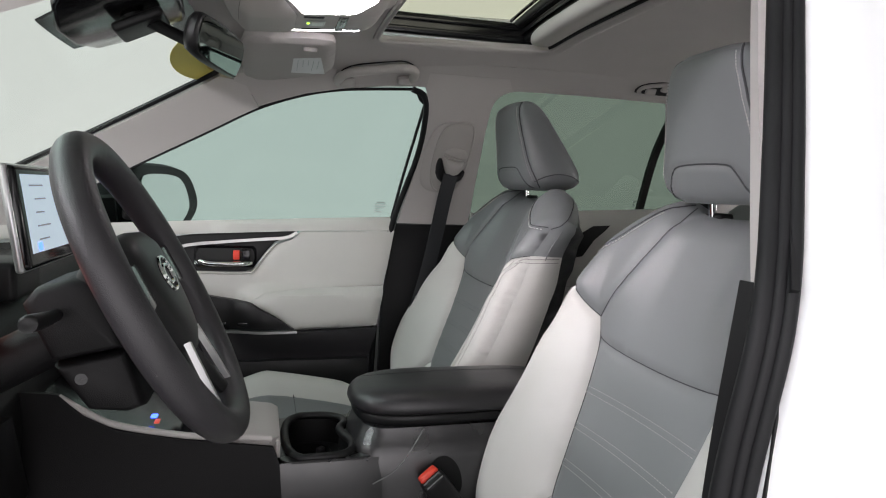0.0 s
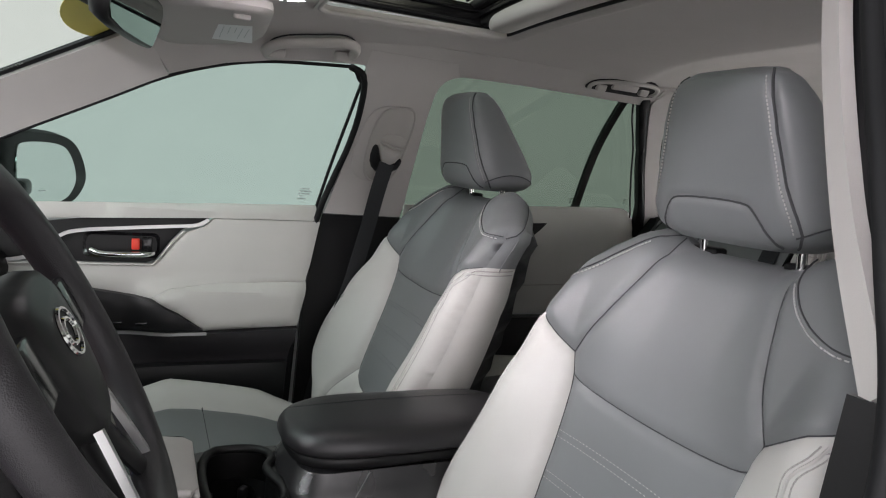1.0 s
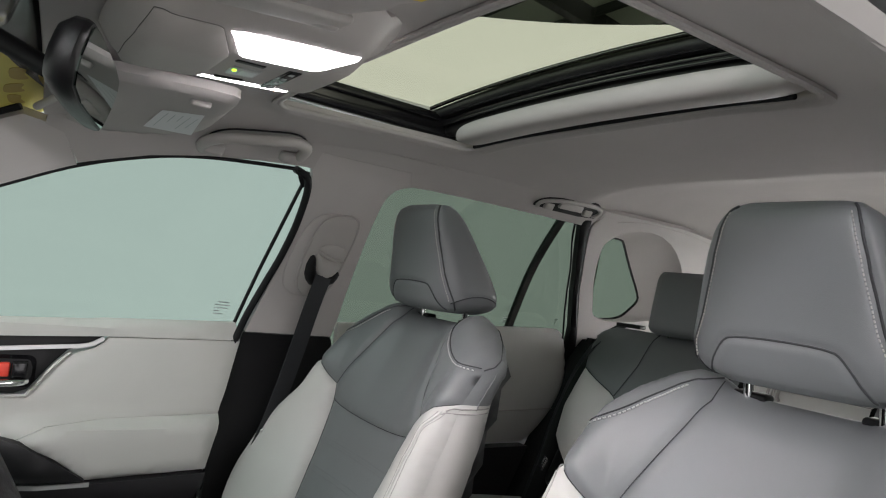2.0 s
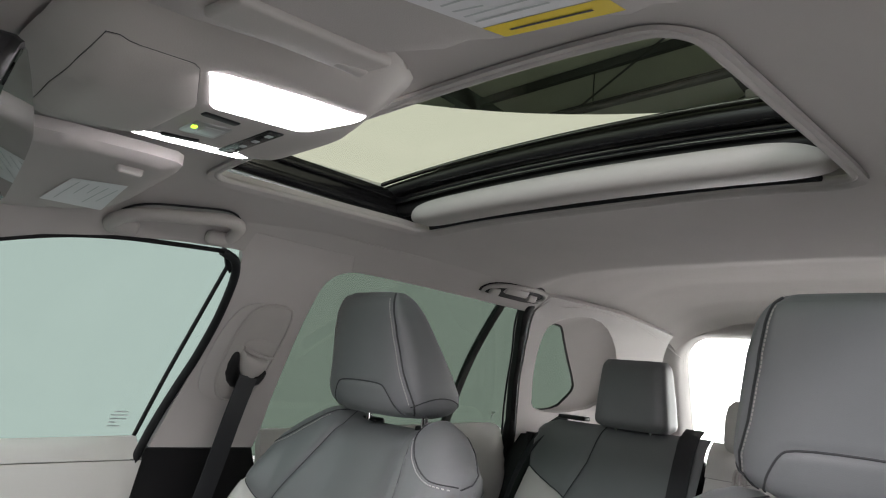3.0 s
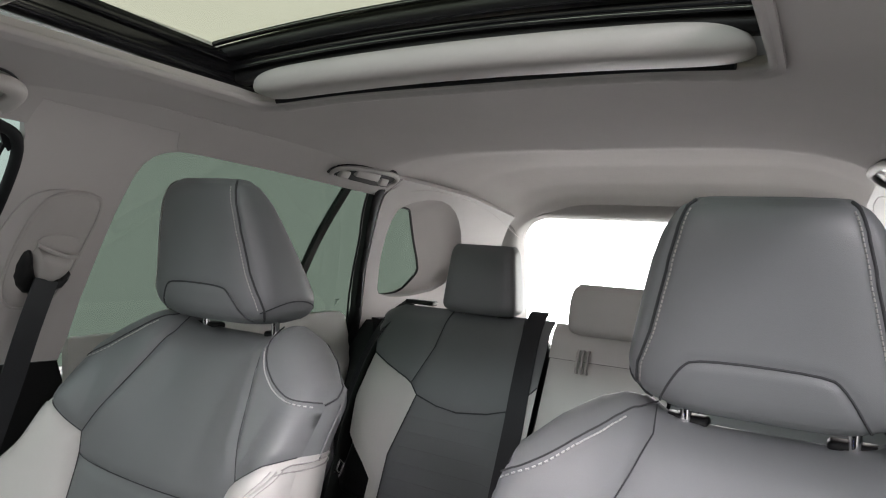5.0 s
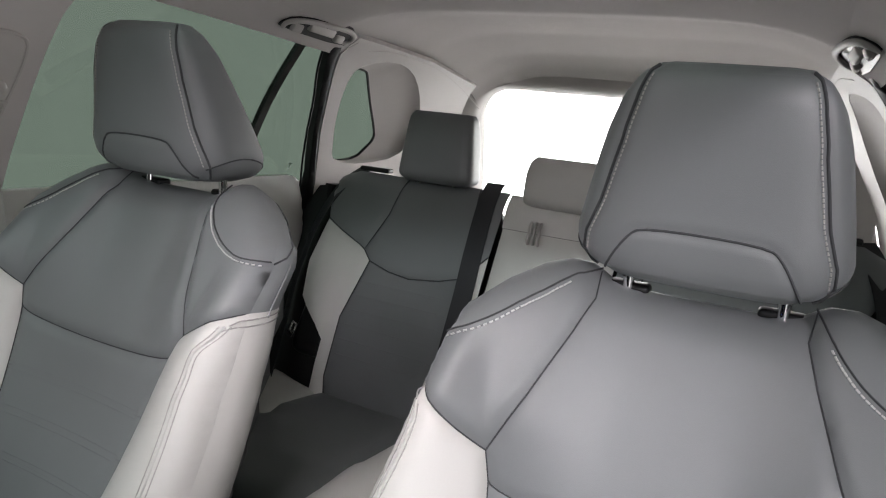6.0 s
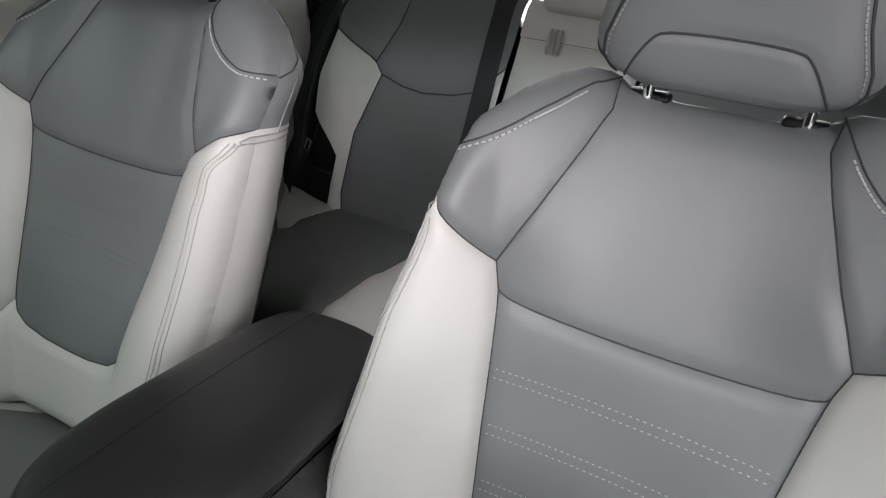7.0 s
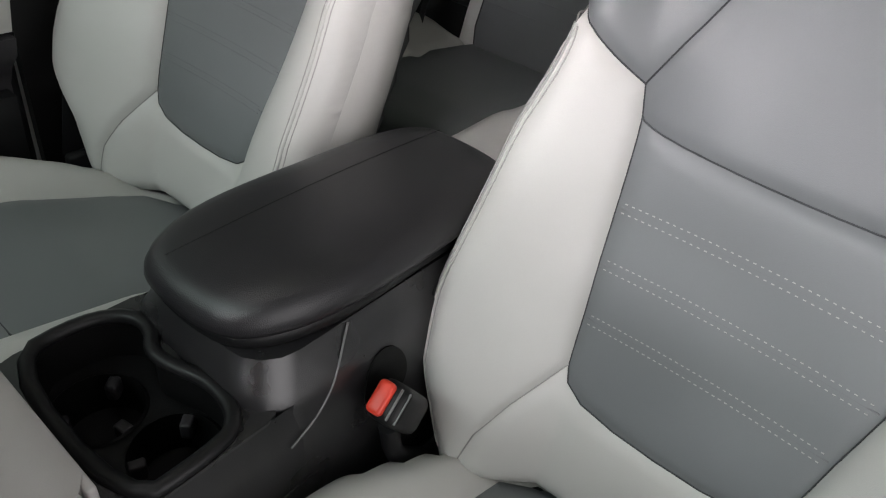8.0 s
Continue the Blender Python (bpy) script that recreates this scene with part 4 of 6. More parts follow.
HP = smooth([(y, z - HR_DROP) for y, z in ((-0.094, 1.262), (-0.070, 1.306), (-0.054, 1.317), (0.054, 1.317), (0.070, 1.306), (0.094, 1.262))], 2, closed=False)
part("headrest", headrest(HR, HR_Y, 0, HP), GREY, seat)
t = np.array(HR)
for s in (1, -1):
    pts = []
    for z in np.linspace(1.285, 1.462, 40) - HR_DROP:
        w, xf, xb = (np.interp(z, t[:, 0], t[:, c]) for c in (1, 2, 3))
        y = (float(np.interp(z, SEAM_Z, SEAM_K)) * w - 0.005)
        k = (y / w) ** 3.4
        x = (xf + xb) / 2 - (xb - xf) / 2 * (1 - k) ** (1 / 3.4)
        pts.append((x - 0.0002, HR_Y + s * y, z))
    part("headrest_stitching", stitches(pts, 0.0058, 0.0032, 0.0009), PALETHREAD, seat)
def on_headrest(y, z, lift=0.0):
    w, xf, xb = (np.interp(z, t[:, 0], t[:, c]) for c in (1, 2, 3))
    k = min(1.0, abs(y) / w) ** 3.4
    return ((xf + xb) / 2 - (xb - xf) / 2 * (1 - k) ** (1 / 3.4) - lift, HR_Y + y, z)


part("headrest_seam", tube([on_headrest(y, z, -0.0024) for y, z in resample(HP, 0.004, False) if z > t[0, 0] + 0.004], 0.0014, 6), SEAM, seat)
for s in (1, -1):
    part("headrest_seam", tube([on_headrest(s * float(np.interp(z, SEAM_Z, SEAM_K) * np.interp(z, t[:, 0], t[:, 1])), z, -0.0026) for z in np.linspace(t[0, 0] + 0.006, t[-1, 0] - 0.003, 60)], 0.0016, 6), SEAM, seat)
for s in (1, -1):      # arched seam low on each side
    pts = []
    for u in np.linspace(0.05, 0.98, 30):
        z = t[0, 0] + 0.012 + 0.026 * math.sin(math.pi * u) ** 0.7
        w, xf, xb = (np.interp(z, t[:, 0], t[:, c]) for c in (1, 2, 3))
        x = xf + (xb - xf) * (0.10 + 0.88 * u)
        y = w * (1 - abs((2 * x - xf - xb) / (xb - xf)) ** 3.4) ** (1 / 3.4)
        pts.append((x, HR_Y + s * (y + 0.0003), z))
    part("headrest_seam", tube(pts, 0.0011, 6), SEAM, seat)
for s in (1, -1):
    part("headrest_post", tube([(0.766, SEAT_Y + s * 0.077, 1.19), (0.757, SEAT_Y + s * 0.077, 1.285)], 0.0062, 12), CHROME, seat, "chrome post")
    part("post_guide", rbox((0.772, SEAT_Y + s * 0.077, 1.2235), (0.026, 0.046, 0.012), 0.005), BLACK, seat, "black plastic guide")

# seat cushion
C_OUT = smooth([(-0.05, -0.19), (-0.05, 0.19), (0.0, 0.242), (0.25, 0.250), (0.42, 0.215), (0.50, 0.175), (0.56, 0.15), (0.56, -0.15), (0.50, -0.20), (0.42, -0.23), (0.25, -0.252), (0.0, -0.242)], 2)


def cushion(x, y):
    a = np.abs(y)
    z = np.interp(x, [-0.06, 0.0, 0.1, 0.3, 0.56], [0.655, 0.682, 0.698, 0.664, 0.575])
    t = np.clip((a - 0.145) / 0.105, 0, 1)
    z = z + 0.048 * np.sin(np.pi * 0.62 * t) * np.interp(x, [-0.05, 0.1, 0.5], [0.55, 1, 1])
    d = edge_distance(np.column_stack([x, y]), C_OUT)
    k = np.clip(1 - d / 0.05, 0, 1)
    return np.column_stack([x, SEAT_Y + y, z - 0.05 * (1 - np.sqrt(np.maximum(0, 1 - k * k)))])


cin = smooth([(0.015, -0.13), (0.015, 0.13), (0.10, 0.15), (0.30, 0.148), (0.54, 0.13), (0.54, -0.13), (0.30, -0.148), (0.10, -0.15)], 1)
part("cushion_centre", sheet(cin, cushion, 0.014, puff=0.006, reach=0.018), GREY, seat)
part("cushion_bolster", sheet(C_OUT, cushion, 0.014, [cin], puff=0.005, reach=0.016), LIGHT, seat, "light grey leather cushion edge")
ys = np.linspace(-0.149, 0.149, 30)
part("cushion_seam", tube(cushion(np.full(30, 0.172), ys) + np.array([0, 0, 0.0052]), 0.0012, 6), SEAM, seat)
ring0 = resample(C_OUT, 0.015)
c3 = cushion(ring0[:, 0], ring0[:, 1])
mid = np.array([0.25, SEAT_Y, 0])
rows = [c3]
for dz, k in ((0.03, 1.004), (0.07, 0.995), (0.11, 0.97)):
    r = mid + (c3 - mid) * np.array([k, k, 1])
    r[:, 2] = c3[:, 2] * (1 - dz / 0.14) + (0.56 + 0.03) * dz / 0.14
    rows.append(r)
part("cushion_side", loft(rows[::-1], cap=False), LIGHT, seat, "light grey leather cushion side")
part("seat_base", rbox((0.26, SEAT_Y, 0.53), (0.54, 0.49, 0.13), 0.03), BLACK, seat, "black plastic base")
for s in (1, -1):
    part("seat_rail", rbox((0.26, SEAT_Y + s * 0.19, 0.447), (0.62, 0.045, 0.035), 0.004), STEEL, seat, "steel rail")
    part("recliner_cover", rbox((0.50, SEAT_Y + s * 0.262, 0.60), (0.16, 0.02, 0.12), 0.008), BLACK, seat, "black plastic hinge cover")
passenger = copy_thing(seat, Matrix.Translation((0.3, SEAT_Y + 0.753, 0.43)))
for ob in passenger.children:
    if ob.name.startswith("headrest") and "post" not in ob.name:
        ob.location.z += 0.015
        ob.location.y += 0.010

for ob in passenger.children:
    # its back leans outwards a little, and its outer bolster is broader
    if not ob.name.startswith(("headrest", "seat_rail", "seat_base", "recliner", "cushion")):
        ob.data = ob.data.copy()
        outer = ob.name.startswith(("bolster", "side_panel", "welt_seam", "edge_stitching")) and sum(v.co.y for v in ob.data.vertices) > SEAT_Y * len(ob.data.vertices)
        for v in ob.data.vertices:
            low = float(ease((1.16 - v.co.z) / 0.18))
            v.co.y += 0.021 * low
            if outer:
                v.co.y += 0.052 * float(ease((v.co.y - SEAT_Y - 0.16) / 0.10) * ease((1.04 - v.co.z) / 0.12) * ease((v.co.z - 0.70) / 0.08))
    if ob.name.startswith("stitching"):
        ob.data.materials[0] = GREYTHREAD
    if not ob.name.startswith(("headrest", "seat_rail", "seat_base", "recliner")) or "post" in ob.name:
        ob.location.z += 0.017

# ---- rear bench ----
rear = thing("bench", (1.15, 0, 0.43), "rear bench in grey and light grey leather with three headrests", "car seat")


def rear_back(yc):
    def fn(y, z):
        x = 1.30 + 0.5 * (z - 0.74) + 0.0 * y
        a = np.abs(y - yc)
        t = np.clip((a - 0.14) / 0.12, 0, 1)
        x = x - 0.03 * np.sin(np.pi * 0.6 * t) * np.interp(z, [0.7, 0.9, 1.1, 1.2], [0.8, 1, 0.6, 0.1])
        k = np.clip((z - 1.205) / 0.05, 0, 1)
        x = x + 0.05 * (1 - np.sqrt(np.maximum(0, 1 - k * k)))
        e = np.clip(1 - (0.655 - np.abs(y)) / 0.04, 0, 1)
        x = x + 0.04 * (1 - np.sqrt(np.maximum(0, 1 - np.minimum(e, 1) ** 2)))
        return np.column_stack([x, y, z])
    return fn


RB = rear_back(0.37)
r_mid_up = [(0.463, 1.034), (0.49, 1.059), (0.455, 1.15), (0.44, 1.248), (0.235, 1.248), (0.205, 1.15), (0.20, 1.04), (0.26, 1.022), (0.34, 1.012), (0.40, 1.018)]
r_mid_lo = [(0.463, 1.034), (0.40, 1.018), (0.34, 1.012), (0.26, 1.022), (0.20, 1.04), (0.19, 0.90), (0.195, 0.72), (0.25, 0.70), (0.45, 0.70), (0.475, 0.76), (0.490, 0.894)]
r_out_up = [(0.49, 1.059), (0.618, 1.12), (0.655, 1.18), (0.648, 1.225), (0.60, 1.248), (0.44, 1.248), (0.455, 1.15)]
r_out_lo = [(0.463, 1.034), (0.490, 0.894), (0.475, 0.76), (0.45, 0.70), (0.50, 0.70), (0.512, 0.771), (0.518, 0.835), (0.545, 0.868), (0.602, 0.927), (0.627, 1.01), (0.618, 1.12), (0.49, 1.059)]
r_in = [(0.20, 1.04), (0.205, 1.15), (0.235, 1.248), (0.155, 1.248), (0.148, 1.10)]
r_in_lo = [(0.20, 1.04), (0.148, 1.10), (0.140, 0.95), (0.150, 0.72), (0.195, 0.72), (0.19, 0.90)]
for s in (1, -1):
    back = (lambda vf: vf) if s > 0 else mirrored
    for nm, loop, mat, lab in (("back_centre_upper", r_mid_up, GREY, ""), ("back_centre_lower", r_mid_lo, GREY, ""), ("back_shoulder", r_out_up, GREY, ""),
                               ("back_bolster", r_out_lo, LIGHT, "light grey leather bolster"), ("back_inner", r_in, GREY, ""), ("back_inner_bolster", r_in_lo, LIGHT, "light grey leather bolster")):
        part(nm, back(sheet(loop, RB, 0.016, puff=0.006, reach=0.014, flip=True)), mat, rear, lab)
    smile_r = [(0.463, 1.034), (0.40, 1.018), (0.34, 1.012), (0.26, 1.022), (0.20, 1.04)]
    for line in (smile_r, [(0.44, 1.248), (0.455, 1.15), (0.49, 1.059), (0.463, 1.034), (0.490, 0.894), (0.475, 0.76), (0.45, 0.70)],
                 [(0.49, 1.059), (0.55, 1.088), (0.618, 1.12)], [(0.235, 1.248), (0.205, 1.15), (0.20, 1.04), (0.19, 0.90), (0.195, 0.72)], [(0.20, 1.04), (0.148, 1.10)]):
        ln = resample(line, 0.012, False)
        part("seam", back(tube(RB(ln[:, 0], ln[:, 1]) + np.array([-0.0012, 0, 0]), 0.0018, 6)), SEAM, rear)
    for z in (0.982, 0.948, 0.914, 0.880, 0.846, 0.812):
        p = RB(np.linspace(0.20, 0.47, 20), np.full(20, z)) + np.array([-0.0052, 0, 0.003])
        part("tuck_line", back(tube(p, 0.0010, 5)), GREYTHREAD, rear)
    hr = [(1.246, 0.075, 1.545, 1.60), (1.250, 0.098, 1.530, 1.612), (1.265, 0.106, 1.524, 1.618), (1.33, 0.100, 1.526, 1.615), (1.40, 0.092, 1.530, 1.605), (1.418, 0.088, 1.535, 1.60), (1.426, 0.078, 1.545, 1.592)]
    part("headrest", headrest(hr, s * 0.358, 0.86, None, 80, 0.0025, 5.0), GREY, rear, "grey leather headrest")
    for d in (0.05, -0.05):
        part("headrest_post", tube([(1.565, s * 0.358 + d, 1.20), (1.565, s * 0.358 + d, 1.26)], 0.006, 8), CHROME, rear, "chrome post")
    part("release_bezel", rbox((1.575, s * 0.55, 1.258), (0.03, 0.09, 0.012), 0.004), BLACK, rear, "black plastic seat release")
    part("back_bulk", rbox((1.49, s * 0.395, 0.98), (0.09, 0.47, 0.48), 0.03, m=Euler((0, radians(26.5), 0)).to_matrix()), BLACK, rear, "black fabric seat back")
RC = lambda y, z: RB(y, z) * np.array([1, 1, 1]) + np.array([0.002, 0, 0])
c_arm = [(-0.140, 1.1672), (0.140, 1.1672), (0.134, 0.95), (0.143, 0.74), (-0.143, 0.74), (-0.134, 0.95)]
c_top = [(-0.143, 1.168), (0.143, 1.168), (0.15, 1.246), (-0.15, 1.246)]
flatc = lambda y, z: np.column_stack([1.30 + 0.5 * (z - 0.74) - 0.004 + 0.05 * (1 - np.sqrt(np.maximum(0, 1 - np.clip((z - 1.205) / 0.05, 0, 1) ** 2))), y, z])
part("centre_armrest", sheet(c_arm, flatc, 0.02, puff=0.008, reach=0.018, flip=True), LIGHT, rear, "light grey fold-down armrest")
part("centre_bulk", rbox((1.485, 0, 0.98), (0.09, 0.31, 0.48), 0.03, m=Euler((0, radians(26.5), 0)).to_matrix()), BLACK, rear, "black fabric seat back")
part("centre_top", sheet(c_top, flatc, 0.02, puff=0.006, reach=0.018, flip=True), LIGHT, rear, "light grey leather")
chr_ = [(1.225, 0.095, 1.545, 1.585), (1.231, 0.108, 1.522, 1.60), (1.25, 0.113, 1.514, 1.608), (1.305, 0.112, 1.518, 1.608), (1.335, 0.106, 1.526, 1.60), (1.346, 0.092, 1.545, 1.585)]
part("headrest", headrest(chr_, 0.0, 0.95, None, 72, 0.001, 4.5), LIGHT, rear, "low light grey centre headrest")
for y0 in (0.066, 0.054, 0.042):
    part("belt_guide", tube(curve([(1.497, y0, 1.195), (1.488, y0, 1.185), (1.485, y0, 1.17), (1.478, y0, 1.155), (1.485, y0, 1.145)], 10), 0.004, 6), TRIM, rear, "pale plastic belt guide")


def rear_cushion(x, y):
    a = np.abs(np.abs(y) - 0.37)
    z = np.interp(x, [0.80, 0.86, 0.95, 1.15, 1.32], [0.71, 0.742, 0.75, 0.735, 0.715])
    z = z + 0.02 * np.clip((a - 0.14) / 0.1, 0, 1) ** 1.5 + 0.012 * np.exp(-(y / 0.12) ** 4)
    k = np.clip(1 - (x - 0.80) / 0.06, 0, 1)
    return np.column_stack([x, y, z - 0.06 * (1 - np.sqrt(np.maximum(0, 1 - k * k)))])


cm = [(0.80, 0.19), (0.80, 0.54), (0.95, 0.53), (1.03, 0.49), (1.10, 0.46), (1.16, 0.48), (1.31, 0.48), (1.31, 0.165), (1.06, 0.168), (0.93, 0.17), (0.86, 0.18)]
ce = [(0.80, 0.54), (0.80, 0.66), (1.31, 0.66), (1.31, 0.48), (1.16, 0.48), (1.10, 0.46), (1.03, 0.49), (0.95, 0.53)]
cc = [(0.80, -0.19), (0.80, 0.19), (0.86, 0.18), (0.93, 0.17), (1.06, 0.168), (1.31, 0.165), (1.31, -0.165), (1.06, -0.168), (0.93, -0.17), (0.86, -0.18)]
for s in (1, -1):
    back = (lambda vf: vf) if s > 0 else mirrored
    part("cushion_centre", back(sheet(cm, rear_cushion, 0.02, puff=0.007, reach=0.02)), GREY, rear)
    part("cushion_edge", back(sheet(ce, rear_cushion, 0.02, puff=0.007, reach=0.02)), LIGHT, rear, "light grey leather cushion edge")
part("cushion_middle", sheet(cc, rear_cushion, 0.02, puff=0.012, reach=0.03), LIGHT, rear, "light grey leather middle cushion")
part("cushion_front", sheet([(-0.66, 0.46), (0.66, 0.46), (0.66, 0.655), (-0.66, 0.655)], lambda y, z: np.column_stack([0.80 + 0.02 * (0.66 - z) / 0.2, y, z]), 0.05, thick=0.3, flip=True), GREY, rear)

# ---- front passenger door ----
def door_y(x, z):
    """Inner face of a door: a slim upper part, a padded middle and a thick lower part."""
    y = 0.742 - 0.012 * np.clip((1.10 - z) / 0.1, 0, 1)
    arm = np.clip((0.975 - z) / 0.03, 0, 1) * np.interp(x, [0.0, 0.10, 0.2], [0, 1, 1]) * np.clip((z - 0.78) / 0.05, 0, 1)
    y = y - 0.035 * arm * arm * (3 - 2 * arm)
    y = y + 0.02 * np.clip((z - 1.125) / 0.03, 0, 1) ** 2
    return y


def door(off):
    return lambda x, z: np.column_stack([x, door_y(x, z) - off, z])


d1 = tagged(new("door_1"), "front passenger door with light grey trim and black lower part", "", "", "structure")
d1.location = (0, 0.74, 0.5)
part("top_ledge", sheet([(-0.62, 1.085), (0.19, 1.122), (0.465, 1.128), (0.455, 1.166), (-0.075, 1.146), (-0.62, 1.12)], door(0.0), 0.02, puff=0.004, reach=0.012, thick=0.02), DOORLIGHT, d1)
insert = [(-0.62, 1.075), (-0.16, 1.098), (-0.05, 1.113), (0.19, 1.122), (0.168, 1.104), (0.125, 1.090), (0.10, 1.062), (0.066, 1.014), (0.045, 1.006), (-0.12, 1.008), (-0.62, 1.0)]
part("main_panel", sheet([(-0.62, 0.99), (-0.12, 1.002), (0.05, 1.0), (0.072, 1.010), (0.106, 1.056), (0.131, 1.084), (0.172, 1.098), (0.196, 1.120), (0.465, 1.126), (0.445, 1.02), (0.432, 0.968), (0.20, 0.962), (0.10, 0.951), (0.056, 0.924), (-0.10, 0.952), (-0.62, 1.0 - 0.03)],
     door(0.0), 0.016, puff=0.005, reach=0.012, thick=0.02), DOORLIGHT, d1)
part("armrest_pad", sheet([(0.056, 0.924), (0.10, 0.951), (0.20, 0.962), (0.432, 0.968), (0.418, 0.90), (0.410, 0.857), (0.182, 0.848), (0.12, 0.892)], door(0.004), 0.014, puff=0.012, reach=0.03, thick=0.02), DOORLIGHT, d1, "padded light grey armrest")
part("handle_insert", sheet(insert, door(-0.012), 0.018, puff=0.003, reach=0.01, thick=0.01), BLACK, d1, "black insert round the handle")
part("handle_cup", sheet(rounded_rect(-0.09, 0.075, 1.018, 1.078, 0.015), door(-0.006), 0.015, puff=-0.008, reach=0.02, thick=0.008), GLOSSBLACK, d1, "dark handle recess")
part("silver_strip", strap([tuple(door(0.004)(np.array([x]), np.array([z]))[0]) for x, z in curve([(-0.30, 1.0), (-0.19, 1.02), (-0.15, 1.055), (-0.11, 1.078), (0.0, 1.090), (0.10, 1.098), (0.155, 1.103), (0.185, 1.118)], 40)], (0, 0, 1), 0.008, 0.006), SILVER, d1, "thin silver strip")
part("insert_edge", tube([tuple(door(0.002)(np.array([x]), np.array([z]))[0]) for x, z in curve([(-0.30, 1.0), (-0.12, 1.004), (0.045, 1.003), (0.068, 1.010), (0.102, 1.058), (0.13, 1.087)], 30)], 0.004, 6), DOORLIGHT, d1)
hp_ = curve([(-0.072, 0.722, 1.038), (-0.05, 0.712, 1.032), (0.0, 0.708, 1.031), (0.045, 0.710, 1.032), (0.058, 0.722, 1.033)], 20)
part("door_handle", tube(hp_, 0.0085, 10, squash=0.8), CHROME, d1, "chrome handle")
part("lock_switch", rbox((0.022, 0.722, 1.054), (0.018, 0.014, 0.026), 0.003), RED, d1, "red lock tab")
part("lock_knob", rbox((0.047, 0.720, 1.055), (0.026, 0.02, 0.03), 0.004), GLOSSBLACK, d1, "black lock knob")
part("switch_panel", sheet([(-0.42, 0.99), (-0.25, 0.985), (-0.10, 0.952), (0.056, 0.924), (0.12, 0.890), (0.178, 0.852), (-0.064, 0.850), (-0.14, 0.860), (-0.30, 0.91)], door(0.022), 0.018, puff=0.004, reach=0.012, thick=0.03), BLACK, d1, "black switch panel")
for x0 in (-0.055, -0.015, 0.04):
    part("window_switch", rbox((x0, door_y(np.array([x0]), np.array([0.868]))[0] - 0.03, 0.868), (0.026, 0.008, 0.008), 0.002), GLOSSBLACK, d1)
part("silver_strip", strap([tuple(door(0.030)(np.array([x]), np.array([z]))[0]) for x, z in curve([(-0.24, 0.90), (-0.17, 0.866), (-0.12, 0.850), (-0.06, 0.845), (0.08, 0.846), (0.185, 0.847)], 24)], (0, 0, 1), 0.007, 0.006), SILVER, d1, "thin silver strip")
part("lower_panel", sheet([(-0.62, 0.45), (0.38, 0.45), (0.395, 0.77), (0.408, 0.852), (0.18, 0.843), (-0.06, 0.842), (-0.14, 0.85), (-0.30, 0.90), (-0.62, 0.98)], door(0.018), 0.03, puff=0.004, reach=0.015, thick=0.03), BLACKVINYL, d1, "black lower trim")
part("pocket", sheet([(-0.45, 0.46), (0.37, 0.46), (0.385, 0.765), (0.10, 0.765), (-0.30, 0.76), (-0.45, 0.70)], door(0.055), 0.03, puff=0.006, reach=0.02, thick=0.03), BLACK, d1, "black door pocket")
part("speaker", join(*[tube([(-0.28 + 0.075 * r * math.cos(w), 0.668, 0.60 + 0.075 * r * math.sin(w)) for w in np.arange(28) * 2 * np.pi / 28], 0.003, 5, closed=True) for r in (1, 0.75, 0.5, 0.25)]), BLACK, d1, "round speaker grille")

# rear passenger doors
for k, s in enumerate((1, -1)):
    back = (lambda vf: vf) if s > 0 else mirrored
    d2 = tagged(new(f"door_{k + 2}"), "rear door with light grey trim above a black lower part", "", "", "structure")
    d2.location = (1.1, s * 0.74, 0.5)
    rd = lambda x, z: np.column_stack([x, 0.735 - 0.02 * np.sin(np.clip((z - 0.9) / 0.28, 0, 1) * np.pi) + 0.04 * np.clip((x - 1.44) / 0.1, 0, 1) ** 2, z])
    part("upper_panel", back(sheet([(0.70, 0.875), (0.70, 1.186), (1.10, 1.203), (1.38, 1.216), (1.45, 1.217), (1.495, 1.200), (1.520, 1.165), (1.518, 1.10), (1.485, 1.0), (1.40, 0.90), (1.36, 0.872)], rd, 0.02, puff=0.006, reach=0.016, thick=0.02)), DOORLIGHT, d2)
    part("trim_seam", back(tube([tuple(rd(np.array([x]), np.array([z]))[0] + np.array([0, -0.006, 0])) for x, z in ((0.75, 0.955), (1.1, 0.965), (1.45, 0.975))], 0.0018, 5)), TRIM, d2)
    part("handle_insert", back(sheet([(1.0, 1.10), (1.10, 1.155), (1.16, 1.158), (1.14, 1.14), (1.10, 1.11), (1.06, 1.06), (1.0, 1.05)], lambda x, z: rd(x, z) + np.array([0, -0.010, 0]), 0.02, thick=0.02)), BLACK, d2)
    part("lower_panel", back(sheet([(0.72, 0.45), (0.70, 0.868), (1.36, 0.866), (1.28, 0.70), (1.2, 0.45)], lambda x, z: rd(x, z) + np.array([0, -0.03, 0]), 0.04, thick=0.04)), BLACKVINYL, d2, "black lower trim")
    both = back(sheet([(1.30, 0.45), (1.42, 0.80), (1.49, 0.98), (1.54, 1.14), (1.56, 1.20), (1.80, 1.20), (1.80, 0.45)], lambda x, z: np.column_stack([x, 0.70 - 0.04 * np.clip((x - 1.45) / 0.2, 0, 1) + 0 * z, z]), 0.05, thick=0.03))
    structure("rear_wheel_trim", both, BLACK, "black trim beside the rear seat back")

